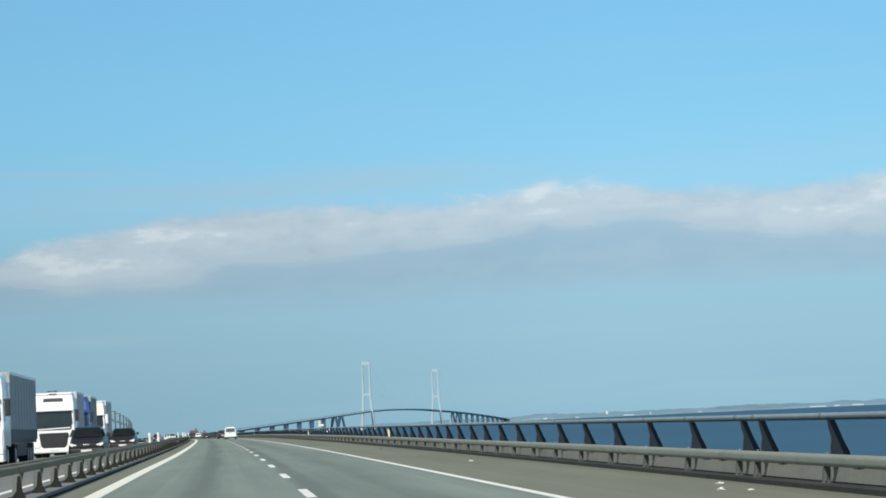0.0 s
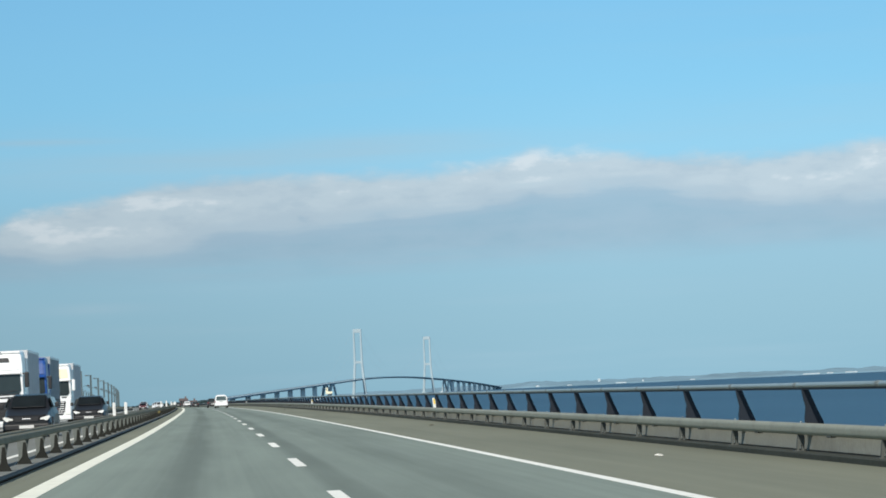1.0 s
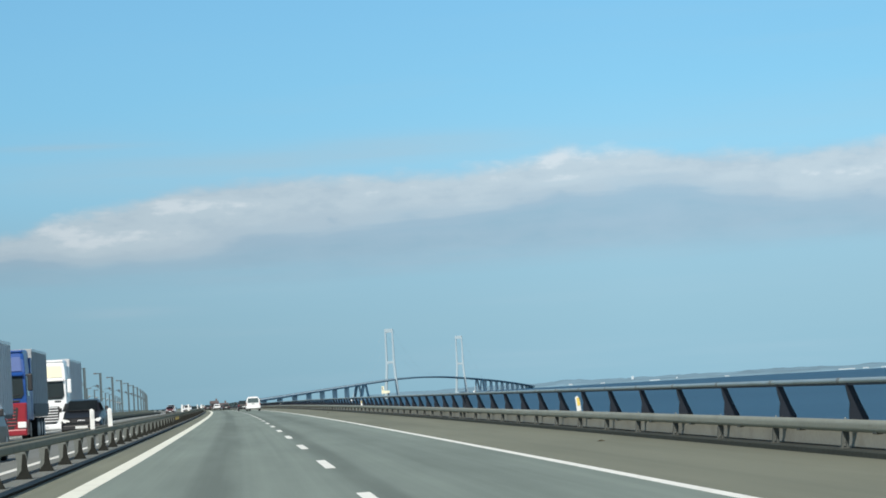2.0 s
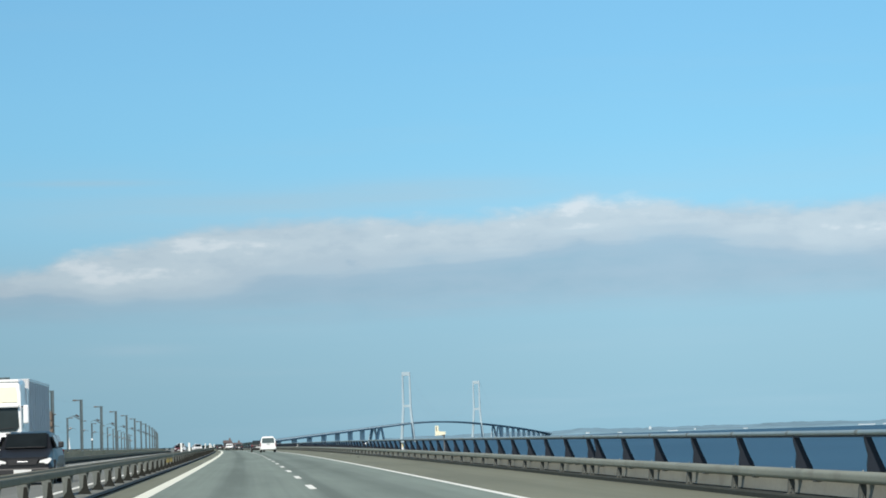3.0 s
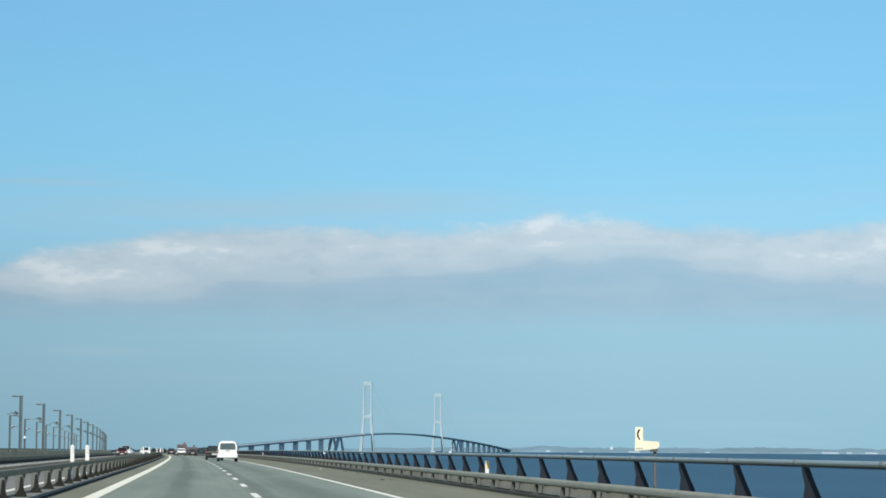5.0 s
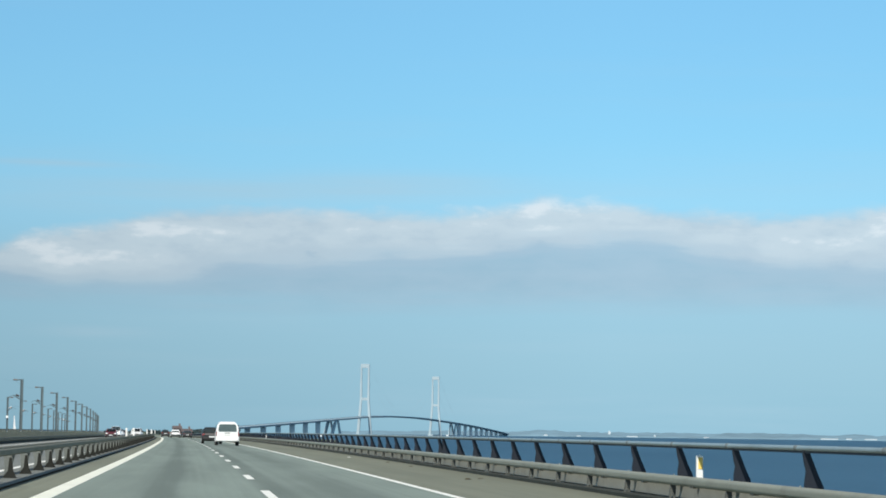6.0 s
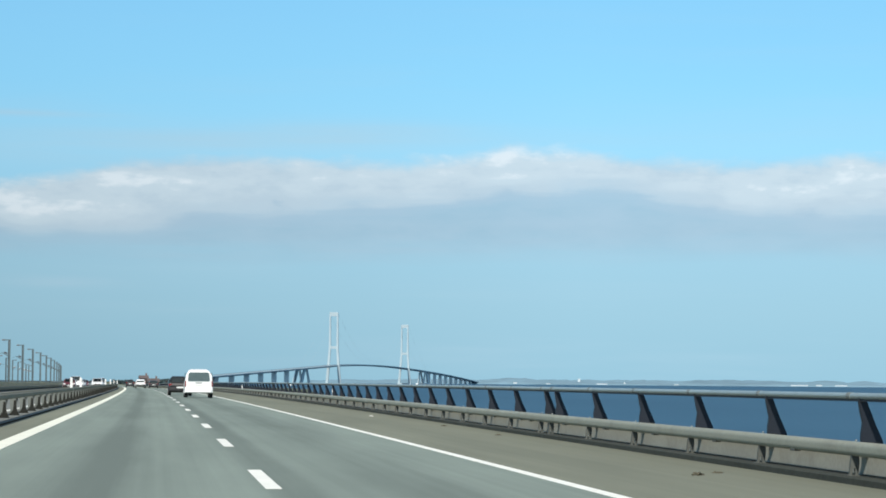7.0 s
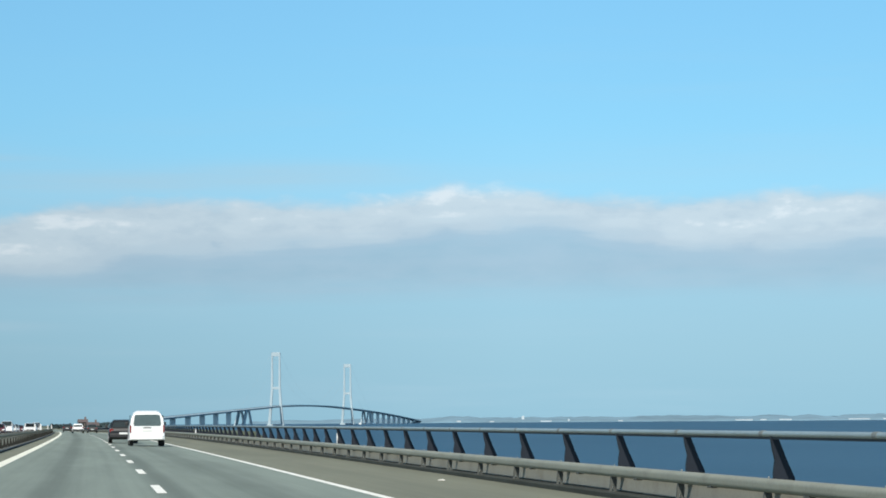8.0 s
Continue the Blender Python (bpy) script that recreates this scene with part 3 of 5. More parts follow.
for az, z, w, hgt in ((0.1605, 8.4, 5, 3.2), (0.1700, 1.6, 22, 1.2), (0.1795, 3.0, 3.5, 2.2), (0.1336, 1.5, 8, 2.0), (0.1475, 1.4, 9, 1.2), (0.2010, 1.6, 10, 1.0),
                      (0.2520, 1.6, 34, 1.3), (0.2600, 1.5, 12, 1.6), (0.2690, 1.6, 24, 1.4), (0.2990, 1.8, 42, 1.3), (0.3100, 1.7, 12, 1.7), (0.3200, 1.8, 30, 1.4), (0.3620, 1.8, 40, 1.4)):
    far_house(az + 0.0016, z, w, hgt)


def island():
    bm = fresh()
    nx, ny = 48, 48
    grid = []
    for j in range(ny + 1):
        y = 860 + 1300 * j / ny
        row = []
        for i in range(nx + 1):
            u = i / nx * 2 - 1
            v = j / ny * 2 - 1
            x = bend(min(y, 1400)) - 8 + u * 85
            shore = max(0.0, 1 - (abs(u) ** 4 + abs(v) ** 8))
            land = crest(y) - 0.45 + min(0.0, 0.5 * noise.fractal((x * 0.02, y * 0.01, 2.0), 0.7, 2.0, 4) - 0.2)
            row.append(bm.verts.new((x, y, SEA - 3 + (land - SEA + 3) * min(1.0, shore * 4))))
        grid.append(row)
    for a, b in zip(grid, grid[1:]):
        for i in range(nx):
            bm.faces.new((a[i], a[i + 1], b[i + 1], b[i]))
    return tagged(finish(bm, "island_ground", TURF, smooth=True), "low grassy island where the bridge lands", "island", kind="structure")


island()


def thicket(cx, cy, rx, ry, base, tall, count, seed, label):
    """Wind-bent shrubs and small trees: many small leaf clumps with gaps."""
    rng = random.Random(seed)
    verts, faces = [], []
    stems = [(cx + rng.uniform(-rx, rx), cy + rng.uniform(-ry, ry), tall * rng.uniform(0.55, 1.0)) for _ in range(max(4, count // 90))]
    for _ in range(count):
        sx, sy, sh = rng.choice(stems)
        r = rng.random() ** 0.5
        a = rng.uniform(0, 6.283)
        z = base + sh * rng.uniform(0.15, 1.0)
        spread = sh * 0.55 * (1 - 0.5 * (z - base) / sh)
        p = Vector((sx + r * spread * math.cos(a), sy + r * spread * math.sin(a), z))
        k = rng.uniform(0.25, 0.6)
        d1 = Vector((rng.uniform(-1, 1), rng.uniform(-1, 1), rng.uniform(-1, 1))).normalized() * k
        d2 = Vector((rng.uniform(-1, 1), rng.uniform(-1, 1), rng.uniform(-1, 1))).normalized() * k
        n = len(verts)
        verts += [p - d1, p + d2, p + d1, p - d2]
        faces.append((n, n + 1, n + 2, n + 3))
    for sx, sy, sh in stems:
        n = len(verts)
        verts += [(sx - 0.12, sy, base - 1), (sx + 0.12, sy, base - 1), (sx, sy, base + sh * 0.8), (sx, sy + 0.2, base - 1)]
        faces += [(n, n + 1, n + 2), (n + 1, n + 3, n + 2), (n + 3, n, n + 2)]
    me = bpy.data.meshes.new("shrubs")
    me.from_pydata(verts, [], faces)
    me.materials.append(WOODS)
    return tagged(new("shrubs", me), label, "trees", kind="stuff")


thicket(-19, 1420, 8, 10, -2.5, 3.0, 2600, 3, "dark clump of low trees on the island")
thicket(-38, 1430, 5, 10, -2.5, 2.4, 1500, 5, "dark clump of low trees beside the road on the island")
thicket(-12, 1250, 9, 8, -2.5, 1.8, 1700, 8, "low dark shrubs on the island's shore")
thicket(-62, 1380, 16, 8, -2.5, 1.5, 1300, 9, "low dark shrubs beyond the railway on the island")


def brick_house(x, y, w, d, hgt, rot):
    house = tagged(new("house"), "red-brown brick house with a tiled roof on the island", "house")
    house.matrix_basis = pose(x, y, -2.6, 0, 0, rot)
    part("wall", box(fresh(), -w / 2, w / 2, -d / 2, d / 2, 0, hgt, 0.05), BRICK_RED, house)
    roof = part("roof", prism(fresh(), [(-d / 2 - 0.5, hgt), (d / 2 + 0.5, hgt), (0, hgt + d * 0.42)], -w / 2 - 0.4, w / 2 + 0.4, "x"), ROOF_RED, house)
    part("chimney", box(fresh(), w * 0.2, w * 0.2 + 0.9, -0.45, 0.45, hgt + 1, hgt + d * 0.42 + 1.2, 0.04), BRICK_RED, roof)
    for i in range(3):
        x0 = -w / 2 + w * (i + 0.5) / 3
        part("window", box(fresh(), x0 - 0.4, x0 + 0.4, -d / 2 - 0.04, -d / 2 + 0.05, 0.5, hgt - 0.35), GLASS, house)
    return house


brick_house(-26.5, 1405, 4.3, 3.8, 3.2, 8)
brick_house(-21.5, 1402, 5.6, 4.0, 1.6, 8)

# ---- the suspension bridge far ahead ----
EYE4 = Vector((bend(118), 118, EYE + crest(118)))
T1 = Vector((EYE4.x + 3040 * math.sin(0.0597), 118 + 3040 * math.cos(0.0597), 0))
T2 = Vector((EYE4.x + 3681 * math.sin(0.0905), 118 + 3681 * math.cos(0.0905), 0))
SPAN = (T2 - T1).length
ALONG = (T2 - T1) / SPAN
HEAD = math.degrees(math.atan2(-ALONG.x, ALONG.y))


def far_height(u):
    """Height of the far deck at u metres past the first tower: a long hump."""
    c = SPAN / 2
    if abs(u - c) < SPAN / 2:
        return 21.5 - 2.6 * ((u - c) / (SPAN / 2)) ** 2
    d = abs(u - c) - SPAN / 2
    if u > c:
        return max(-3.0, 18.9 - 0.0125 * d - 0.0000085 * d * d)
    return max(-3.0, 18.9 - 0.0225 * d)


def far_point(u):
    return T1 + ALONG * u


def far_sweep(bm, outline, us):
    loops = []
    for u in us:
        p, q = far_point(u), far_point(u + 5)
        f = (q - p).normalized()
        side = Vector((f.y, -f.x, 0))
        z = far_height(u)
        loops.append([bm.verts.new(p + side * x + Vector((0, 0, z + dz))) for x, dz in outline])
    m = len(outline)
    for a, b in zip(loops, loops[1:]):
        for i in range(m):
            bm.faces.new((a[i], a[(i + 1) % m], b[(i + 1) % m], b[i]))
    bm.faces.new(loops[0])
    bm.faces.new(list(reversed(loops[-1])))
    return bm


bridge = tagged(new("suspension_bridge"), "long pale suspension bridge with two tall concrete towers", "bridge")
west, east = -980, SPAN + 1190
part("deck", far_sweep(fresh(), [(-6.2, 0.0), (6.2, 0.0), (6.0, -1.2), (4.6, -1.9), (-4.6, -1.9), (-6.0, -1.2)], list(np.linspace(west, east, 110))), SPAN_STEEL, bridge, "slim steel deck tinted grey-blue for haze")
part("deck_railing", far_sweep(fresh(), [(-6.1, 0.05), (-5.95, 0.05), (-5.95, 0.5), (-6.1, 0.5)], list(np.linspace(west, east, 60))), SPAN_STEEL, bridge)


def tower(at, high, name="tower"):
    """Two tapered legs that lean together, with cross beams at the top and half way."""
    top = high - SEA
    parts = []
    body = None
    for side in (-1, 1):
        bm = fresh()
        loops = []
        for u in np.linspace(0, 1, 9):
            x = side * (8.7 - 3.6 * min(1.0, u * 2.0) ** 0.9 - 0.3 * u)
            w, d = 3.5 - 1.7 * u, 3.4 - 1.3 * u
            z = SEA + top * u
            loops.append([bm.verts.new((x + a * w / 1, b * d, z)) for a, b in ((-0.5, -0.5), (0.5, -0.5), (0.5, 0.5), (-0.5, 0.5))])
        for a, b in zip(loops, loops[1:]):
            for i in range(4):
                bm.faces.new((a[i], a[(i + 1) % 4], b[(i + 1) % 4], b[i]))
        bm.faces.new(loops[0])
        bm.faces.new(list(reversed(loops[-1])))
        parts.append(bm)
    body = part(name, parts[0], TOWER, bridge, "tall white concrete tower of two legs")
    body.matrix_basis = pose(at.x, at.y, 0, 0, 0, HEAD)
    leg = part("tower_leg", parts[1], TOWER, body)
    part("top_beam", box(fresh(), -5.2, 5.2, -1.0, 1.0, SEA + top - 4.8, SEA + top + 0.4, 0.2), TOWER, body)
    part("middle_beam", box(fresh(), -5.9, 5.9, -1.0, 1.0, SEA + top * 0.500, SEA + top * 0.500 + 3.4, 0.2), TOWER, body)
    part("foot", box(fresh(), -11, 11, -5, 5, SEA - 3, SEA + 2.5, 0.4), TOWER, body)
    return body


tower(T1, 86.0 + EYE)
tower(T2, 86.0 + EYE)


def cable(side):
    curve = bpy.data.curves.new("main_cable", "CURVE")
    curve.dimensions, curve.bevel_depth, curve.bevel_resolution = "3D", 0.05, 1
    pts = []
    for i in range(13):
        u = -215 + 215 * i / 12
        k = i / 12
        pts.append((u, far_height(-215) + 2 + (87.0 - far_height(-215) - 2) * k - 14 * k * (1 - k)))
    for i in range(1, 33):
        k = i / 32
        pts.append((SPAN * k, 87.0 - 4 * 61.5 * k * (1 - k)))
    for i in range(1, 13):
        k = i / 12
        pts.append((SPAN + 215 * k, 87.0 + (far_height(SPAN + 215) + 2 - 87.0) * k - 14 * k * (1 - k)))
    spline = curve.splines.new("POLY")
    spline.points.add(len(pts) - 1)
    for p, (u, z) in zip(spline.points, pts):
        q = T1 + ALONG * u + Vector((ALONG.y, -ALONG.x, 0)) * side * 5.6
        p.co = (q.x, q.y, z, 1)
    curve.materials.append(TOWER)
    ob = new("main_cable", curve)
    ob.parent = bridge


cable(-1)
cable(1)


def anchor_block(u, flip):
    """Two slanting legs that meet at the deck."""
    p = T1 + ALONG * u
    top = far_height(u) - 0.5
    def strut(outline, mat, parent, name):
        bm = fresh()
        for x in (-5.2, 3.6):
            prism(bm, outline, x, x + 1.6, "x")
        return part(name, bm, mat, parent)
    block = strut([(-46, SEA - 2), (-30, SEA - 2), (-3, top), (-14, top)], TOWER, bridge, "anchor_block")
    tagged(block, "slanting concrete anchor block")
    block.matrix_basis = pose(p.x, p.y, 0, 0, 0, HEAD + (180 if flip else 0))
    strut([(20, SEA - 2), (30, SEA - 2), (6, top), (0, top)], TOWER, block, "anchor_leg")
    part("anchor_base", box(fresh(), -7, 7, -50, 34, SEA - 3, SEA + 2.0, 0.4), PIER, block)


anchor_block(-215, False)
anchor_block(SPAN + 215, True)
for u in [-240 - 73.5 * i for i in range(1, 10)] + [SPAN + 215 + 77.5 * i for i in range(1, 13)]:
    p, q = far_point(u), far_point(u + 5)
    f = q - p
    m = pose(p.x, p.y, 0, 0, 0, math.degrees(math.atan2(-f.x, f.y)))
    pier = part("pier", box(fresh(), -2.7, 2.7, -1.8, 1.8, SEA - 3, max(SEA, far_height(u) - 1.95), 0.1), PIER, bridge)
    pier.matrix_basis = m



def sailing_boat(x, y, turn):
    """A yacht under main and jib, heading along its own y."""
    thing = tagged(new("sailing_boat"), "distant sailing boat with tall white sails on the sea", "boat")
    thing.matrix_basis = pose(x, y, SEA, 0, 0, turn) @ Matrix.Scale(1.27, 4)
    hull = part("hull", loft(fresh(), [(-6.0, 1.5, 1.7, -0.3, 1.0, 0.1), (-2.0, 1.9, 2.0, -0.4, 1.0, 0.1), (2.5, 1.5, 1.7, -0.4, 1.15, 0.1), (6.3, 0.1, 0.15, 0.2, 1.4, 0.04)]), FAR_WHITE, thing)
    part("cabin", loft(fresh(), [(-2.6, 1.1, 1.0, 0.95, 1.5, 0.1), (2.0, 0.9, 0.7, 1.05, 1.55, 0.1)]), FAR_WHITE, hull)
    part("mast", prism(fresh(), ring(0.12, 8, 0, 0.8), 0.9, 17.2, "z"), GREY_POST, thing)
    part("mainsail", slab(fresh(), [(0.0, 0.6, 2.2), (1.5, -4.2, 2.3), (0.45, -0.4, 16.4), (0.0, 0.7, 17.0)], 0.05), SAIL, thing)
    part("jib", slab(fresh(), [(0.1, 5.8, 1.5), (1.4, 0.8, 1.9), (0.3, 1.2, 13.4), (0.1, 1.5, 14.0)], 0.04), SAIL, thing)
    return thing


sailing_boat(-277.2, 3217.7, 14)

# ---- this bridge: deck, girder, piers ----
strip("road", [MEDIAN, -2, 0, 2, 4.98], START, 1800.0, 0.0, 0.22, ASPHALT)
strip("road_shoulder", [4.98, 6.5, 8.24], START, 1800.0, 0.0, 0.22, SHOULDER)
strip("road_oncoming", [-13.95, -10, -6, MEDIAN], START, 1800.0, 0.0, 0.22, FAR_ASPHALT)
road = bpy.data.objects["road"]
tagged(road, "worn grey-green asphalt of two motorway lanes", "road", kind="structure")
tagged(bpy.data.objects["road_shoulder"], "dusty brownish asphalt of the hard shoulder", "road", kind="structure")
tagged(bpy.data.objects["road_oncoming"], "worn grey asphalt of the oncoming carriageway", "road", kind="structure")
girder = finish(sweep(fresh(), [(-14.6, -0.85), (-14.6, -0.32), (-3.6, -0.22), (8.82, -0.30), (8.82, -0.75), (5.0, -1.2), (2.0, -3.4), (-6.5, -3.4), (-9.8, -1.2)], START, 900, 40, 0.0),
                "girder", PALE_CONCRETE)
tagged(girder, "pale concrete box girder under the motorway", "girder", kind="structure")
for i in range(-1, 8):
    s = 41 + 110.4 * i
    ob = finish(prism(fresh(), rounded(-8.0, 3.5, -2.2, 2.2, 2.0), SEA - 3, -3.4, "z"), "bridge_pier", PALE_CONCRETE)
    ob.matrix_basis = on_road(0, s)
    tagged(ob, "pale rounded concrete pier in the sea", "pier", "piers under the motorway", kind="structure")


def line(name, X, width, label, mat=None):
    ob = strip(name, [X - width / 2, X + width / 2], START, END, 0.005, 0.004, mat or PAINT)
    return tagged(ob, label, "road marking", kind="structure")




def eased(u):
    u = min(1.0, max(0.0, u))
    return u * u * (3 - 2 * u)


def median_line():
    """The broad line swings out a little where the margin narrows."""
    bm = fresh()
    loops = []
    for s in np.arange(START, END, 10.0):
        mid = -2.338 - 0.125 * eased((112 - s) / 58) + 0.02 * eased((s - 215) / 40)
        loops.append([bm.verts.new((X + bend(s), s, level(X) + crest(s) + z)) for X, z in ((mid - 0.145, 0.005), (mid + 0.145, 0.005), (mid + 0.145, 0.001), (mid - 0.145, 0.001))])
    for a, b in zip(loops, loops[1:]):
        for i in range(4):
            bm.faces.new((a[i], a[(i + 1) % 4], b[(i + 1) % 4], b[i]))
    bm.faces.new(loops[0])
    bm.faces.new(list(reversed(loops[-1])))
    return tagged(finish(bm, "edge_line", CREAM_LINE), "broad solid cream-white edge line beside the median", "road marking", kind="structure")


median_line()
line("edge_line", 5.024, 0.16, "solid white edge line before the hard shoulder")
line("edge_line", -4.57, 0.20, "solid white edge line of the oncoming carriageway")
line("edge_line", -12.0, 0.22, "solid white outer edge line of the oncoming carriageway")
tagged(strip("road_margin", [-3.2, -2.47], START, END, 0.003, 0.003, SHOULDER), "dusty brown asphalt margin beside the median", "road", kind="structure")
first = None
for X, phase in ((1.275, 7.49), (-8.3, 2.0)):
    for i in range(-5, 66):
        s = phase + 15.0 * i
        m = on_road(X, s + 2.5, 0.005)
        if first is None:
            first = part("lane_dash", box(fresh(), -0.085, 0.085, -2.5, 2.5, -0.003, 0.0), PAINT, road)
            first.matrix_basis = m
        else:
            share("lane_dash", first, m, road)

# ---- railing, guardrail and parapet on the sea side ----
kerb = finish(sweep(fresh(), [(8.145, -0.178), (8.145, 0.072), (8.167, 0.090), (8.510, 0.090), (8.510, -0.178)], START, END, 20, 8.20), "kerb", KERB)
tagged(kerb, "low dark kerb along the hard shoulder", "kerb", kind="structure")
edge = finish(sweep(fresh(), [(8.515, -0.534), (8.515, 0.356), (8.546, 0.392), (8.777, 0.392), (8.813, 0.356), (8.813, -0.801)], START, END, 20, 8.20), "parapet", CONCRETE)
tagged(edge, "beige concrete parapet at the edge of the deck", "parapet", kind="structure")

POSTS = []
for n in range(-1, 12):
    for j in range(27):
        s = 35.494 + 110.4 * n + (1.296 + 4.1963 * (j - 1) if j else 0.0)
        if START < s < END - 2:
            POSTS.append(s)

railing = tagged(new("bridge_railing"), "steel railing with curved dark posts and a round grey top rail", "railing")
outline = [(0.0, 1.003), (0.095, 1.003), (0.128, 0.912), (0.21, 0.70), (0.30, 0.50), (0.310, 0.385), (0.030, 0.385), (0.034, 0.58), (0.054, 0.72), (0.024, 0.85)]
plate = None
for s in POSTS:
    m = on_road(8.377, s)
    m.translation.z = level(8.20) + crest(m.translation.y)
    if plate is None:
        bm = prism(fresh(), outline, -0.027, 0.027, "y")
        box(bm, 0.000, 0.356, -0.062, 0.062, 0.378, 0.405)
        plate = part("post", bm, POST_STEEL, railing, "dark curved steel post")
        plate.matrix_basis = m
    else:
        share("post", plate, m, railing)
part("top_rail", sweep(fresh(), ring(0.040, 14, 8.420, 1.034), START, END, 20, 8.20), PIPE, railing, "round galvanised top rail", smooth=True)
# added dark strip that stands in for the rail's shaded underside
part("rail_web", sweep(fresh(), [(8.398, 0.970), (8.442, 0.970), (8.442, 0.999), (8.398, 0.999)], START, END, 20, 8.20), POST_STEEL, railing, "dark strip for the shade under the top rail")
sleeve = None
for i, s in enumerate(POSTS):
    if s < 420:
        m = on_road(8.420, s + 0.42)
        m.translation.z = level(8.20) + crest(m.translation.y)
        if sleeve is None:
            sleeve = part("rail_sleeve", prism(fresh(), ring(0.046, 14, 0, 1.034), -0.075, 0.075, "y"), COLLAR, railing)
            sleeve.matrix_basis = m
        else:
            share("rail_sleeve", sleeve, m, railing)

guard = tagged(new("guardrail"), "heavy grey box-beam guardrail on short steel brackets", "guardrail")
part("beam", sweep(fresh(), rounded(8.235, 8.375, 0.322, 0.496, 0.066, 6), START, END, 20, 8.20), GALVANISED, guard, "weathered grey steel beam")
leg = None
stud = None
for s in POSTS:
    m = on_road(8.298, s - 0.089)
    m.translation.z = level(8.20) + crest(m.translation.y)
    if leg is None:
        bm = prism(fresh(), [(-0.027, 0.350), (0.053, 0.350), (0.062, 0.260), (0.045, 0.090), (0.013, 0.090), (0.009, 0.180), (-0.013, 0.180), (-0.031, 0.090), (-0.062, 0.090), (-0.045, 0.260)], -0.027, 0.027, "y")
        box(bm, -0.098, 0.098, -0.071, 0.071, 0.088, 0.100)
        leg = part("bracket", bm, DARK_BRACKET, guard, "splayed steel bracket")
        leg.matrix_basis = m
        bm = fresh()
        bmesh.ops.create_icosphere(bm, subdivisions=1, radius=0.014)
        stud = part("stud", bm, BOLT, guard)
        stud.matrix_basis = m @ Matrix.Translation((0.027, 0, 0.507))
    else:
        share("bracket", leg, m, guard)
        if s < 420:
            share("stud", stud, m @ Matrix.Translation((0.027, 0, 0.507)), guard)
joint = None
for i, s in enumerate(POSTS):
    if s > 420:
        break
    m = on_road(8.294, s + 2.4)
    m.translation.z = level(8.20) + crest(m.translation.y)
    if joint is None:
        joint = part("splice", box(fresh(), -0.045, 0.045, -0.107, 0.107, 0.308, 0.340, 0.009), DARK_BRACKET, guard)
        joint.matrix_basis = m
    else:
        share("splice", joint, m, guard)

# ---- median barrier ----
median_kerb = finish(sweep(fresh(), [(-3.24, -0.2), (-3.24, 0.030), (-3.29, 0.05), (-4.17, 0.05), (-4.2, 0.036), (-4.2, -0.2)], START, END, 20, -3.4), "median_kerb", FAR_ASPHALT)
# thin dark strip drawn in for the shade at the median kerb's edge
tagged(finish(sweep(fresh(), [(-3.205, -0.1), (-3.205, 0.014), (-3.237, 0.024), (-3.237, -0.1)], START, END, 20, -3.4), "trim", MEDIAN_EDGE), "dark strip for the shaded edge of the median", "kerb", kind="structure")
tagged(median_kerb, "low grey asphalt median strip under the barrier", "kerb", kind="structure")
barrier = tagged(new("median_barrier"), "grey steel median barrier on tapered posts", "barrier")
part("beam", sweep(fresh(), rounded(-3.54, -3.36, 0.505, 0.622, 0.030, 5), START, END, 20, -3.4), DULL_STEEL, barrier, "dull grey steel beam")
part("beam", sweep(fresh(), rounded(-4.08, -3.90, 0.500, 0.612, 0.030, 5), START, END, 20, -3.4), DULL_STEEL, barrier, "dull grey steel beam")
foot = None
for i in range(-18, 280):
    s = 70.8 + 4.108 * (i - 20)
    if not START < s < END:
        continue
    m = on_road(-3.63, s)
    m.translation.z = level(-3.4) + crest(m.translation.y)
    if foot is None:
        bm = fresh()
        prism(bm, [(-0.03, 0.06), (0.10, 0.06), (0.12, 0.28), (0.17, 0.50), (-0.05, 0.50), (-0.02, 0.28)], -0.05, 0.05, "y")
        box(bm, -0.40, 0.20, -0.04, 0.04, 0.50, 0.570, 0.01)
        foot = part("post", bm, GREY_POST, barrier, "tapered grey steel post")
        foot.matrix_basis = m
        # dark flared plate puts the shade on the post's foot into shape and colour
        gusset = part("gusset", prism(fresh(), [(-0.06, 0.052), (0.22, 0.052), (0.150, 0.19), (0.115, 0.44), (0.070, 0.44), (0.045, 0.19)], -0.075, -0.053, "y"), FOOT_SHADE, foot, "dark wedge for the post's shaded foot")
    else:
        post = share("post", foot, m, barrier)
        share("gusset", gusset, Matrix(), post)
for X, s in ((-3.45, 186.4), (-3.45, 62.6), (-3.45, 306.0)):
    ob = part("rail_sleeve", box(fresh(), -0.10, 0.10, -0.35, 0.35, 0.488, 0.617, 0.02), GALVANISED, barrier)
    ob.matrix_basis = on_road(X, s)
    ob.matrix_basis.translation.z = level(-3.4) + crest(ob.matrix_basis.translation.y)
for s in (184.4, 188.5):
    ob = part("yellow_sleeve", prism(fresh(), rounded(-0.06, 0.075, 0.27, 0.45, 0.03), -0.055, 0.055, "y"), DULL_YELLOW, barrier, "faded yellow marker sleeve")
    m = on_road(-3.54, s - 0.16)
    m.translation.z = level(-3.4) + crest(m.translation.y)
    ob.matrix_basis = m

# ---- outer barrier of the oncoming carriageway ----
outer = tagged(new("outer_guardrail"), "dark grey guardrail beyond the oncoming lanes", "guardrail")
part("beam", sweep(fresh(), rounded(-13.95, -13.75, 0.20, 0.53, 0.07), START, END, 20, -13.9), DULL_STEEL, outer)
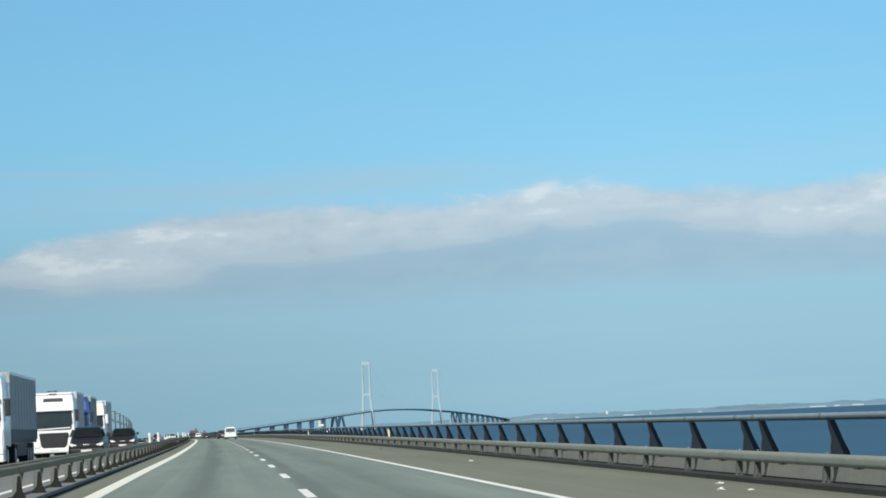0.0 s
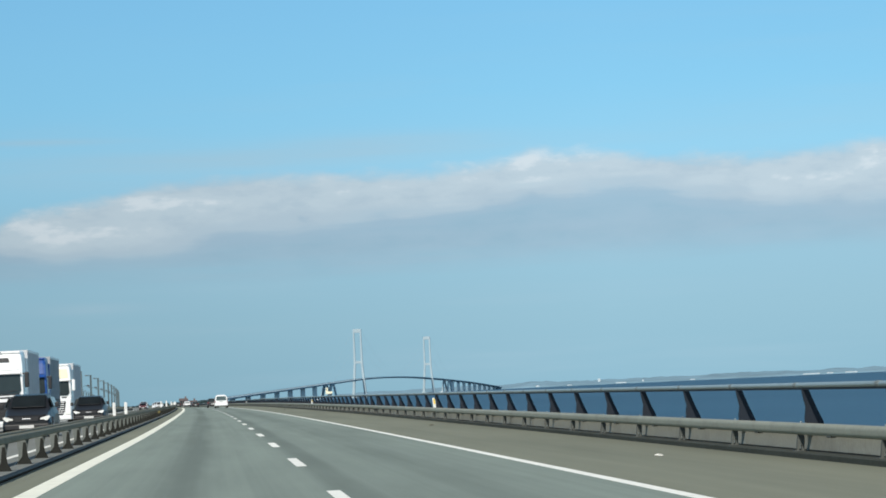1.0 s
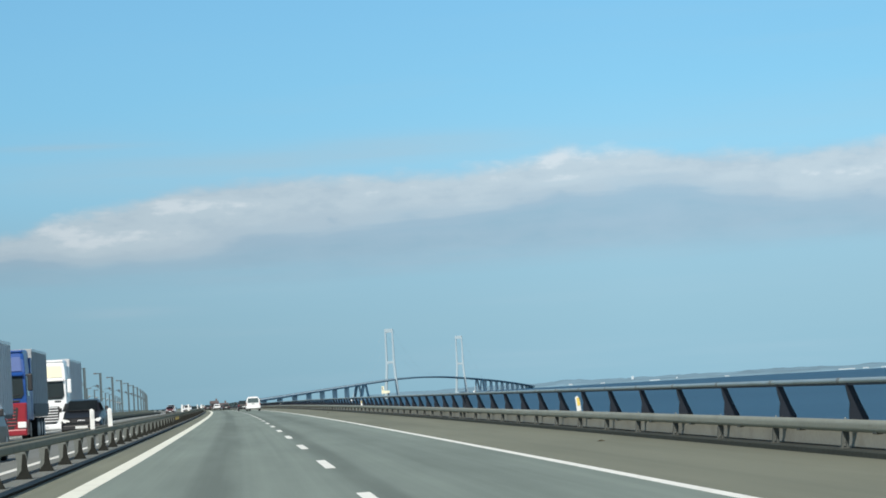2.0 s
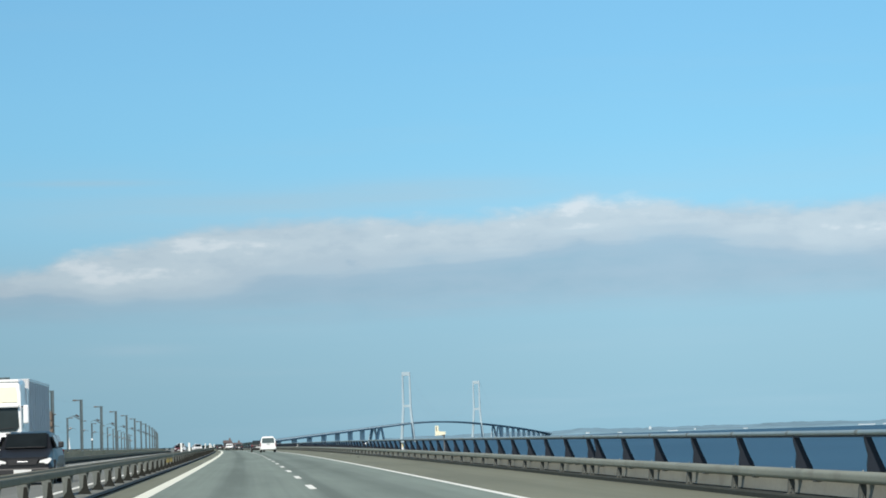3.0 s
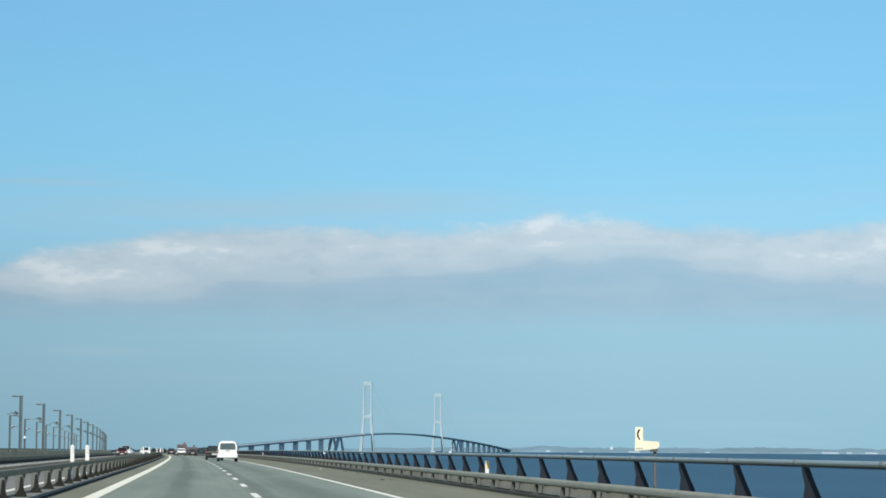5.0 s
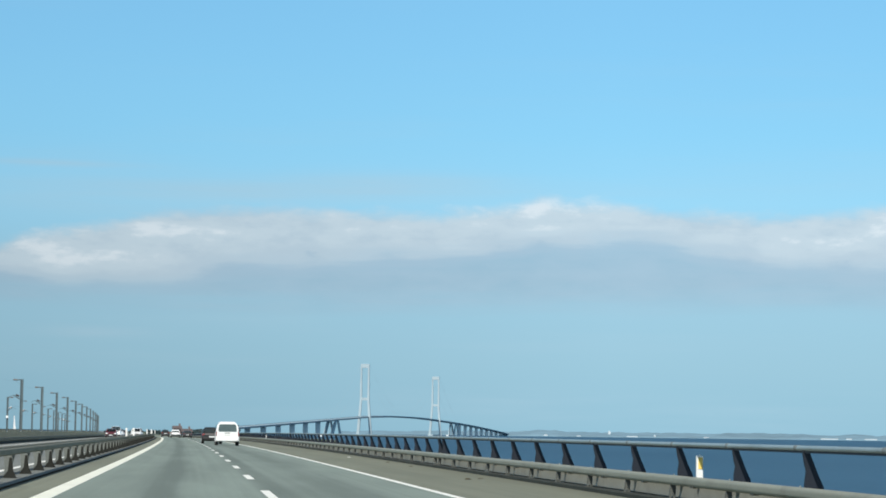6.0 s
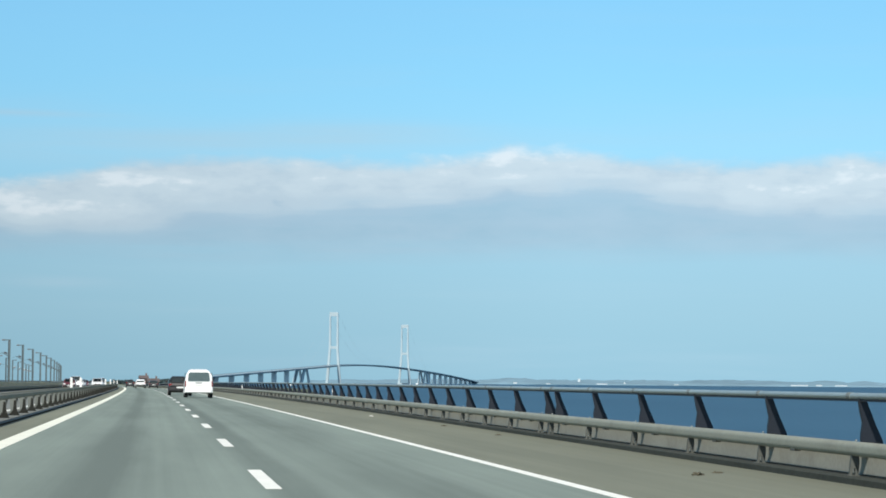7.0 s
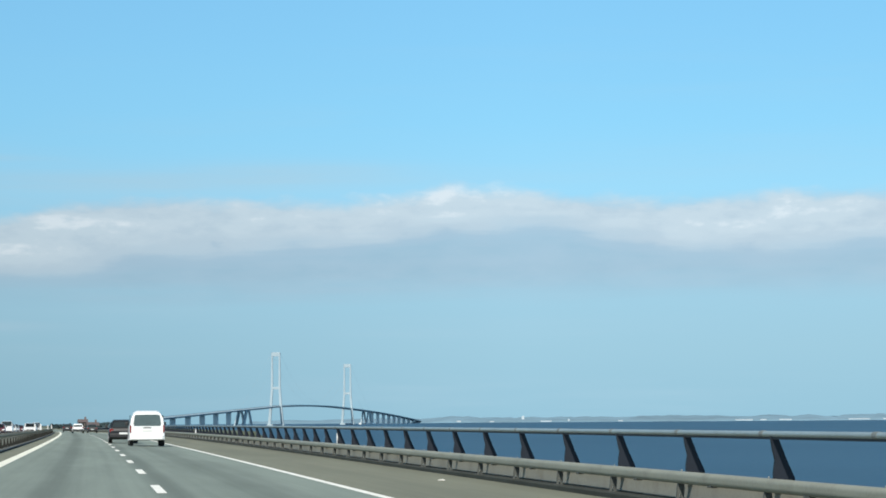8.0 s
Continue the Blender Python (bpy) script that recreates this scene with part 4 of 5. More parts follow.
part("lower_beam", sweep(fresh(), rounded(-13.98, -13.82, -0.05, 0.19, 0.04), START, END, 20, -13.9), KERB, outer)
foot = None
for i in range(0, 275):
    s = START + 2 + 4.735 * i
    if s > END:
        break
    m = on_road(-13.9, s)
    if foot is None:
        foot = part("post", box(fresh(), -0.06, 0.06, -0.05, 0.05, -0.1, 0.3, 0.01), DULL_STEEL, outer)
        foot.matrix_basis = m
    else:
        share("post", foot, m, outer)
finish_edge = finish(sweep(fresh(), [(-14.05, -0.6), (-14.05, 0.12), (-14.4, 0.12), (-14.4, -0.6)], START, END, 20, -13.9), "parapet_outer", RAIL_CONCRETE)
tagged(finish_edge, "beige concrete edge beam beyond the oncoming lanes", "parapet", kind="structure")

# ---- the railway bridge beside the motorway ----
RAIL = -0.75


def rail_sweep(outline, s1=END):
    return sweep(fresh(), [(X, z - level(0)) for X, z in outline], START, s1, 20, 0.0)


tagged(finish(rail_sweep([(-29.5, RAIL - 0.9), (-29.5, RAIL), (-16.0, RAIL), (-16.0, RAIL - 0.9), (-19.0, RAIL - 2.6), (-26.5, RAIL - 2.6)]), "railway_deck", PALE_CONCRETE),
       "pale concrete deck of the railway bridge", "deck", kind="structure")
tagged(finish(rail_sweep([(-28.2, RAIL + 0.004), (-27.8, RAIL + 0.35), (-18.4, RAIL + 0.35), (-18.0, RAIL + 0.004)]), "railway_ballast", BALLAST), "grey-brown ballast bed of the railway", "ballast", kind="structure")
for X, top in ((-16.15, 0.78), (-29.35, 1.14)):
    tagged(finish(rail_sweep([(X - 0.15, RAIL + 0.004), (X + 0.15, RAIL + 0.004), (X + 0.15, top), (X - 0.15, top)]), "railway_parapet", RAIL_CONCRETE),
           "weathered concrete parapet of the railway bridge", "parapet", kind="structure")
hand = tagged(new("railway_handrail"), "thin grey handrail on the railway parapet", "handrail")
part("top_rail", rail_sweep(ring(0.035, 8, -16.15, 1.00)), GREY_POST, hand)
foot = None
for i in range(0, 230):
    s = START + 2 + 6.0 * i
    if s > END:
        break
    m = pose(-16.15 + bend(s), s, crest(s), 0, 0, steer(s))
    if foot is None:
        foot = part("post", box(fresh(), -0.03, 0.03, -0.03, 0.03, 0.70, 1.00), GREY_POST, hand)
        foot.matrix_basis = m
    else:
        share("post", foot, m, hand)
for X in (-20.2, -21.64, -24.6, -26.04):
    tagged(finish(rail_sweep([(X - 0.07, RAIL + 0.36), (X + 0.07, RAIL + 0.36), (X + 0.04, RAIL + 0.52), (X - 0.04, RAIL + 0.52)]), "rail", RAIL_STEEL), "rusty steel running rail", "rail", kind="structure")
for i in range(-1, 8):
    s = 41 + 110.4 * i
    ob = finish(prism(fresh(), rounded(-26.0, -19.5, -2.0, 2.0, 1.8), SEA - 3, RAIL - 2.6, "z"), "bridge_pier", PALE_CONCRETE)
    ob.matrix_basis = pose(bend(s), s, crest(s), 0, 0, steer(s))
    tagged(ob, "pale rounded concrete pier in the sea", "pier", "piers under the railway", kind="structure")


def mast(side, tall, label):
    """A catenary mast: tapered pole, a short arm at the top and a second one lower, both towards the track (side)."""
    thing = tagged(new("catenary_mast"), label, "mast", "masts along the railway")
    bm = fresh()
    box(bm, -0.17, -0.11, -0.15, 0.15, RAIL, tall, 0.0)
    box(bm, 0.11, 0.17, -0.15, 0.15, RAIL, tall, 0.0)
    box(bm, -0.11, 0.11, -0.03, 0.03, RAIL, tall - 0.02, 0.0)
    part("pole", bm, MAST, thing)
    part("base_plate", box(fresh(), -0.35, 0.35, -0.3, 0.3, RAIL + 0.004, RAIL + 0.06, 0.01), MAST, thing)
    arm = part("top_arm", box(fresh(), *sorted((side * 0.2, side * 0.95)), -0.06, 0.06, tall - 0.17, tall - 0.02, 0.01), MAST, thing)
    part("insulator", prism(fresh(), ring(0.09, 8), *sorted((side * 0.55, side * 0.98)), "x"), INSULATOR, arm).matrix_basis = Matrix.Translation((0, 0, tall - 0.09))
    low = part("cantilever", slab(fresh(), [(side * 0.2, -0.04, tall - 2.35), (side * 0.9, -0.04, tall - 1.95), (side * 0.9, -0.04, tall - 1.80), (side * 0.2, -0.04, tall - 2.2)], 0.08), MAST, thing)
    part("insulator", prism(fresh(), ring(0.10, 8), *sorted((side * 0.35, side * 0.8)), "x"), INSULATOR, low).matrix_basis = Matrix.Translation((0, 0, tall - 2.1)) @ Matrix.Rotation(radians(-28 * side), 4, "Y") @ Matrix.Translation((-side * 0.06, 0, -0.02))
    part("stay", slab(fresh(), [(side * 0.9, -0.02, tall - 1.9), (side * 1.5, -0.02, tall - 2.1), (side * 1.5, -0.02, tall - 2.05), (side * 0.9, -0.02, tall - 1.83)], 0.04), MAST, low)
    return thing


near_mast = mast(-1, 6.74, "tall weathered steel catenary mast with short arms")
far_mast = mast(1, 6.75, "slimmer catenary mast on the far side of the railway")
spots = [310.97 + 43.57 * i for i in range(-6, 16)]
for i, s in enumerate(spots):
    m = pose(-18.34 + bend(s), s, crest(s), 0, 0, steer(s))
    if i == 0:
        near_mast.matrix_basis = m
    else:
        copy_thing(near_mast, m)
for i in range(-6, 16):
    s = 319.5 + 43.57 * i
    m = pose(-28.98 + bend(s), s, crest(s), 0, 0, steer(s))
    if i == -6:
        far_mast.matrix_basis = m
    else:
        copy_thing(far_mast, m)
box_at = pose(-18.34 + bend(310.97), 310.97, crest(310.97), 0, 0, steer(310.97))
bm = fresh()
box(bm, -0.46, -0.02, -0.48, -0.155, 3.85, 4.72, 0.05)
box(bm, -0.40, 0.02, -0.44, -0.155, 3.25, 3.75, 0.04)
box(bm, -0.34, 0.00, -0.40, -0.155, 2.35, 3.00, 0.03)
box(bm, -0.05, 0.06, -0.30, -0.155, RAIL + 0.1, 4.60, 0.01)
gear = tagged(finish(bm, "switch_box", RUST), "rusty brown switch boxes fixed to a catenary mast", "switch box")
gear.matrix_basis = box_at
lamp_box = tagged(finish(box(fresh(), -0.18, 0.18, -0.40, -0.155, 3.05, 3.5, 0.03), "signal_box", POST_WHITE), "small pale box fixed to a catenary mast", "signal box")
lamp_box.matrix_basis = pose(-28.98 + bend(580.92), 580.92, crest(580.92), 0, 0, steer(580.92))


def wire(X, z, sag, s_list, name, label):
    curve = bpy.data.curves.new(name, "CURVE")
    curve.dimensions, curve.bevel_depth, curve.bevel_resolution = "3D", 0.004, 0
    pts = []
    for a, b in zip(s_list, s_list[1:]):
        for i in range(6):
            k = i / 6
            s = a + (b - a) * k
            pts.append((X + bend(s), s, crest(s) + z - 4 * sag * k * (1 - k)))
    spline = curve.splines.new("POLY")
    spline.points.add(len(pts) - 1)
    for p, q in zip(spline.points, pts):
        p.co = (*q, 1)
    curve.materials.append(INSULATOR)
    tagged(new(name, curve), label, "wire")


wire(-19.2, 6.6, 0.35, spots, "feeder_wire", "thin feeder wire between the masts")
wire(-20.2, 4.35, 0.5, spots, "catenary_wire", "thin catenary wire over the near track")
wire(-20.9, 3.05, 0.02, spots, "contact_wire", "thin contact wire over the near track")
wire(-25.3, 4.3, 0.5, spots, "catenary_wire", "thin catenary wire over the far track")

# ---- vehicles ----
def wheel(parent, x, y, r, w, rim_mat=None):
    out = 1 if x > 0 else -1
    bm = prism(fresh(), ring(r, 20, 0, r), -w / 2, w / 2, "x")
    tyre = part("wheel", bm, TYRE, parent)
    tyre.matrix_basis = Matrix.Translation((x - out * w / 2, y, 0))
    bm = prism(fresh(), ring(r * 0.62, 16, 0, r), -0.02, 0.02, "x")
    part("rim", bm, rim_mat or RIM, tyre).matrix_basis = Matrix.Translation((out * (w / 2 + 0.004), 0, 0))
    return tyre


def truck(cab_mat, low_mat, band_mat, trailer_mat, label, length=13.6, visor=True, intake=True, high=4.0):
    """An articulated lorry that faces -y, its bumper at y = 0."""
    thing = tagged(new("lorry"), label, "lorry", "lorries on the oncoming lanes")
    cab = part("cab", loft(fresh(), [(0.10, 1.23, 1.20, 0.95, 2.45, 0.10), (0.14, 1.25, 1.22, 0.95, 2.98, 0.12), (0.25, 1.25, 1.20, 0.95, 3.52, 0.14), (0.45, 1.25, 1.18, 0.95, 3.82, 0.18),
                                     (1.30, 1.25, 1.17, 0.95, 3.93, 0.18), (2.25, 1.25, 1.18, 0.95, 3.96, 0.16)]), cab_mat, thing, smooth=False)
    part("lower_cab", loft(fresh(), [(0.02, 1.14, 1.20, 0.34, 1.62, 0.08), (0.08, 1.22, 1.24, 0.30, 1.66, 0.06), (0.75, 1.25, 1.25, 0.32, 1.66, 0.03)]), low_mat, cab)
    screen = part("windscreen", slab(fresh(), [(-1.02, 0.075, 1.86), (1.02, 0.075, 1.86), (1.14, 0.085, 2.02), (1.10, 0.115, 2.78), (1.04, 0.118, 2.84), (-1.04, 0.118, 2.84), (-1.10, 0.115, 2.78), (-1.14, 0.085, 2.02)], 0.02), GLASS, cab)
    for sx in (-0.55, 0.5):
        part("wiper", slab(fresh(), [(sx - 0.4, 0.055, 1.90), (sx + 0.45, 0.055, 2.0), (sx + 0.45, 0.055, 2.03), (sx - 0.4, 0.055, 1.93)], 0.02), GRILLE, screen)
    grille = part("grille", prism(fresh(), [(-0.66, 0.58), (0.66, 0.58), (0.80, 0.80), (0.88, 1.42), (0.84, 1.48), (-0.84, 1.48), (-0.88, 1.42), (-0.80, 0.80)], -0.005, 0.06, "y"), GRILLE, cab)
    for i in range(6):
        z = 0.70 + 0.14 * i
        part("grille_bar", box(fresh(), -0.78, 0.78, -0.025, 0.0, z, z + 0.045, 0.008), low_mat if cab_mat is not WHITE_PAINT or trailer_mat is WHITE_TARP and not intake else GRILLE, grille)
    if intake:
        band_low = part("upper_grille", prism(fresh(), [(-1.02, 1.64), (1.02, 1.64), (1.08, 1.86), (-1.08, 1.86)], 0.035, 0.085, "y"), GRILLE, cab, "black strip below the windscreen")
        part("bright_bar", slab(fresh(), [(-1.00, 0.028, 1.68), (1.00, 0.028, 1.74), (1.00, 0.030, 1.80), (-1.00, 0.030, 1.74)], 0.02), low_mat, band_low)
    for i in range(0 if intake else 2):
        part("air_slot", box(fresh(), *((-0.95, -0.62) if i else (0.62, 0.95)), 0.06, 0.10, 1.70, 1.78, 0.01), GRILLE, cab)
    part("fog_light", box(fresh(), -1.12, -0.86, -0.04, 0.02, 0.36, 0.48, 0.02), HEADLIGHT, cab)
    part("bumper", box(fresh(), -1.22, 1.22, -0.03, 0.35, 0.28, 0.56, 0.06), low_mat, cab)
    part("roof_lip", box(fresh(), -1.12, 1.12, 0.36, 0.60, 3.80, 3.90, 0.03), cab_mat, cab)
    part("marker_lamp", box(fresh(), -0.22, 0.22, 0.33, 0.37, 3.82, 3.87, 0.008), GRILLE, cab)
    part("number_plate", box(fresh(), -0.26, 0.26, -0.05, -0.03, 0.40, 0.51, 0.005), PLATE, cab)
    if visor:
        part("sun_visor", slab(fresh(), [(-1.14, -0.06, 2.84), (1.14, -0.06, 2.84), (1.12, 0.16, 2.96), (-1.12, 0.16, 2.96)], -0.05), cab_mat, cab)
    band = part("roof_panel", slab(fresh(), [(-1.08, 0.125, 3.0), (1.08, 0.125, 3.0), (1.02, 0.262, 3.60), (-1.02, 0.262, 3.60)], 0.02), band_mat, cab)
    if intake:
        part("roof_window", slab(fresh(), [(-0.62, 0.20, 3.38), (0.62, 0.20, 3.38), (0.56, 0.24, 3.58), (-0.56, 0.24, 3.58)], 0.05), GRILLE, band)
    for side in (-1, 1):
        part("headlight", box(fresh(), *sorted((side * 0.84, side * 1.20)), -0.045, 0.10, 0.60, 0.86, 0.03), HEADLIGHT, cab)
        mirror = part("mirror", box(fresh(), *sorted((side * 1.30, side * 1.52)), 0.10, 0.26, 2.15, 2.88, 0.05), GRILLE if intake or cab_mat is BLUE_PAINT else low_mat, cab)
        part("mirror_arm", box(fresh(), *sorted((side * 1.18, side * 1.34)), 0.16, 0.22, 2.78, 2.85), GRILLE, mirror)
        part("side_window", slab(fresh(), [(side * 1.252, 0.42, 1.95), (side * 1.252, 1.30, 1.95), (side * 1.232, 1.30, 2.75), (side * 1.232, 0.46, 2.75)], side * 0.012), GLASS, cab)
        part("side_fairing", box(fresh(), *sorted((side * 1.16, side * 1.26)), 2.3, 3.0, 0.9, 3.6, 0.03), cab_mat, cab)
        part("step", box(fresh(), *sorted((side * 1.0, side * 1.24)), 0.35, 0.8, 0.36, 0.8, 0.03), GRILLE, cab)
        wheel(thing, side * 1.24, 1.42, 0.5, 0.34)
        wheel(thing, side * 1.24, 5.1, 0.5, 0.55)
    part("chassis", box(fresh(), -0.45, 0.45, 0.9, 6.4, 0.72, 1.0, 0.03), GRILLE, thing)
    y0 = 3.05
    trailer = part("trailer", box(fresh(), -1.275, 1.275, y0, y0 + length, 1.18, high, 0.035), trailer_mat, thing, "box-shaped trailer body")
    part("trailer_frame", box(fresh(), -1.25, 1.25, y0 + 0.1, y0 + length - 0.1, 1.02, 1.175, 0.02), GRILLE, trailer)
    for side in (-1, 1):
        if trailer_mat is GREY_TARP:
            part("lower_panel", box(fresh(), *sorted((side * 1.27, side * 1.292)), y0 + 0.03, y0 + length - 0.03, 1.16, 1.62, 0.004), DARK_TARP, trailer, "dark lower side panel")
        part("top_rail", box(fresh(), *sorted((side * 1.255, side * 1.285)), y0 + 0.02, y0 + length - 0.02, high - 0.12, high + 0.004, 0.005), SILVER_PAINT, trailer)
        part("side_skirt", box(fresh(), *sorted((side * 1.18, side * 1.24)), y0 + 3.0, y0 + length - 5.6, 0.45, 1.0, 0.02), GRILLE, trailer)
        for y in (length - 4.3, length - 3.0, length - 1.7):
            wheel(thing, side * 1.25, y0 + y - 0.9, 0.5, 0.4)
        for i in range(9):
            y = y0 + 0.06 * length + i * length * 0.11
            part("curtain_strap", box(fresh(), *sorted((side * 1.274, side * 1.288)), y, y + 0.05, 1.2, high - 0.13), trailer_mat, trailer)
    part("front_unit", box(fresh(), -0.9, 0.9, y0 - 0.35, y0 - 0.004, 2.6, high - 0.15, 0.06), PLATE, trailer)
    if not visor:
        for i in range(4):
            x = -0.6 + 0.4 * i
            part("roof_lamp", box(fresh(), x - 0.09, x + 0.09, 1.0, 1.12, 3.92, 4.05, 0.03), HEADLIGHT, cab)
    return thing


def place(thing, X, s, turn=0.0):
    thing.matrix_basis = on_road(X, s, 0.0, turn)
    return thing


place(truck(WHITE_PAINT, WHITE_PAINT, WHITE_PAINT, GREY_TARP, "white articulated lorry with a grey curtain-sided trailer on the oncoming lane", high=4.05), -10.3, 94)
place(truck(WHITE_PAINT, WHITE_PAINT, WHITE_PAINT, WHITE_TARP, "white articulated lorry with a black grille and a pale box trailer", 7.4), -10.25, 139.5)
place(truck(BLUE_PAINT, RED_PAINT, BLUE_PAINT, GREY_TARP, "blue articulated lorry with a red lower front", 7.8, intake=False), -10.3, 156.8)
place(truck(WHITE_PAINT, WHITE_PAINT, CREAM_PAINT, WHITE_TARP, "white articulated lorry with a cream roof panel", 9.6, intake=False), -10.3, 180)


def car(style, paint, label, name="car", group=""):
    """A road vehicle that faces +y, its rear bumper at y = 0."""
    thing = tagged(new(name), label, "van" if style == "van" else "car", group)
    if style == "van":
        L, W = 4.85, 0.95
        body = part("body", loft(fresh(), [(0.02, 0.86, 0.80, 0.42, 1.10, 0.04), (0.06, 0.93, 0.86, 0.36, 1.55, 0.06), (0.16, 0.95, 0.78, 0.34, 1.84, 0.24), (0.5, 0.95, 0.77, 0.32, 1.93, 0.26),
                                           (2.4, 0.95, 0.78, 0.32, 1.94, 0.26), (3.2, 0.95, 0.78, 0.32, 1.88, 0.24), (3.95, 0.95, 0.86, 0.32, 1.22, 0.10), (4.7, 0.90, 0.80, 0.34, 1.00, 0.10), (4.85, 0.78, 0.70, 0.42, 0.80, 0.05)]), paint, thing)
        rear = [(-0.70, 0.010, 1.12), (0.70, 0.010, 1.12), (0.74, 0.018, 1.22), (0.68, 0.055, 1.66), (0.60, 0.060, 1.72), (-0.60, 0.060, 1.72), (-0.68, 0.055, 1.66), (-0.74, 0.018, 1.22)]
        lights = (0.85, 0.935, 0.74, 1.14, 0.04)
        wheels, wr = (0.85, 3.85), 0.33
        side = (0.7, 3.5, 1.16, 1.68, 0.945, 0.872)
        plate_z = 0.86
    else:
        tall = {"estate": 1.48, "saloon": 1.44, "suv": 1.60}[style]
        L, W = 4.6, 0.90
        waist = 0.92 if style != "suv" else 1.05
        back = 0.14 if style != "saloon" else 0.95
        sections = [(0.02, 0.80, 0.76, 0.40, 0.78, 0.05), (0.08, 0.88, 0.82, 0.32, waist, 0.06), (back, 0.90, 0.80, 0.26, waist + 0.08, 0.06), (back + 0.45, 0.90, 0.66, 0.24, tall - 0.04, 0.12),
                    (2.0, 0.90, 0.68, 0.24, tall, 0.12), (2.75, 0.90, 0.67, 0.24, tall - 0.06, 0.12), (3.5, 0.90, 0.80, 0.24, waist + 0.02, 0.08), (4.4, 0.86, 0.76, 0.26, waist - 0.22, 0.10), (4.58, 0.76, 0.66, 0.38, waist - 0.4, 0.05)]
        body = part("body", loft(fresh(), sections), paint, thing)
        rear = [(-0.66, back - 0.01, waist + 0.07), (0.66, back - 0.01, waist + 0.07), (0.58, back + 0.40, tall - 0.12), (-0.58, back + 0.40, tall - 0.12)]
        lights = (0.60, 0.86, waist - 0.22, waist - 0.02, 0.06)
        wheels, wr = (0.85, 3.65), 0.33 if style != "suv" else 0.37
        side = (0.75, 3.2, waist + 0.06, tall - 0.14, 0.885, 0.74)
        plate_z = waist - 0.30
        front = [(0.62, 3.53, waist + 0.05), (-0.62, 3.53, waist + 0.05), (-0.58, 2.84, tall - 0.07), (0.58, 2.84, tall - 0.07)]
        part("windscreen", slab(fresh(), front, 0.02), CAR_SCREEN, body)
        nose = waist - 0.30
        part("front_grille", prism(fresh(), [(-0.40, nose - 0.14), (0.40, nose - 0.14), (0.46, nose + 0.02), (-0.46, nose + 0.02)], L - 0.10, L + 0.01, "y"), GRILLE, body)
        part("badge_bar", box(fresh(), -0.16, 0.16, L - 0.02, L + 0.022, nose - 0.08, nose - 0.03, 0.01), RIM, body)
        part("front_plate", box(fresh(), -0.26, 0.26, L + 0.02, L + 0.045, 0.36, 0.47, 0.004), PLATE, body)
        for sx in (-0.30, 0.28):
            part("wiper", slab(fresh(), [(sx - 0.26, 3.56, waist + 0.06), (sx + 0.28, 3.56, waist + 0.07), (sx + 0.28, 3.54, waist + 0.09), (sx - 0.26, 3.54, waist + 0.08)], 0.01), GRILLE, body)
    if style == "van":
        part("windscreen", slab(fresh(), [(0.72, 3.98, 1.22), (-0.72, 3.98, 1.22), (-0.68, 3.24, 1.86), (0.68, 3.24, 1.86)], 0.02), GLASS, body)
    pane = part("rear_window", slab(fresh(), rear, 0.02), GREY_GLASS if style == "van" else GLASS, body, "dark rear window")
    for sx in (-1, 1):
        x0, x1, z0, z1, y = lights
        part("tail_light", box(fresh(), *sorted((sx * x0, sx * x1)), y - 0.03, y + 0.12, z0, z1, 0.02), TAILLIGHT, body)
        part("headlight", prism(fresh(), [(sx * x, z) for x, z in ((0.46, 0.61), (0.74, 0.63), (0.84, 0.74), (0.80, 0.80), (0.50, 0.72))], L - 0.36, L - 0.03, "y"), HEADLIGHT, body)
        a, b, z0, z1, xl, xh = side
        for k in range(2):
            u0, u1 = a + (b - a) * (k * 0.5 + 0.02), a + (b - a) * (k * 0.5 + 0.47)
            part("side_window", slab(fresh(), [(sx * xl, u0, z0), (sx * xl, u1, z0), (sx * xh, u1 - 0.1 * k, z1), (sx * xh, u0 + 0.05, z1)], sx * 0.02), GLASS, body)
        part("mirror", box(fresh(), *sorted((sx * (W + 0.02), sx * (W + 0.18))), b - 0.3, b - 0.18, z0 - 0.02, z0 + 0.16, 0.03), GRILLE, body)
        for y in wheels:
            wheel(thing, sx * (W - 0.01), y, wr, 0.22)
    part("bumper", box(fresh(), -0.86, 0.86, -0.06, 0.14, 0.36, 0.62, 0.05), paint if style == "van" else GRILLE, body)
    part("front_bumper", box(fresh(), -0.80, 0.80, L - 0.18, L + 0.03, 0.30, 0.52, 0.05), GRILLE, body)
    part("number_plate", box(fresh(), -0.26, 0.26, -0.075 if style != "van" else 0.0, 0.03, plate_z - 0.06, plate_z + 0.06, 0.005), PLATE, body)
    if style == "van":
        part("tailgate_handle", box(fresh(), -0.22, 0.22, 0.0, 0.05, 0.98, 1.03, 0.01), GRILLE, body)
        part("wiper", slab(fresh(), [(-0.05, 0.008, 1.20), (0.45, 0.014, 1.27), (0.45, 0.014, 1.30), (-0.05, 0.008, 1.23)], 0.01), GRILLE, pane)
    return thing


place(car("van", WHITE_PAINT, "white passenger van seen from behind in the slow lane", "van"), 3.2, 363)
place(car("estate", BLACK_PAINT, "dark estate car driving ahead of the white van"), 2.25, 381)
place(car("saloon", WHITE_PAINT, "white car far ahead in the fast lane"), 0.3, 590)
place(car("suv", BLACK_PAINT, "black car far ahead in the fast lane"), -0.6, 690)
place(car("estate", BLACK_PAINT, "dark car far ahead in the slow lane"), 3.3, 640)
place(car("suv", BLACK_PAINT, "black off-road car with bright headlights on the oncoming inner lane"), -6.8, 117, 180)
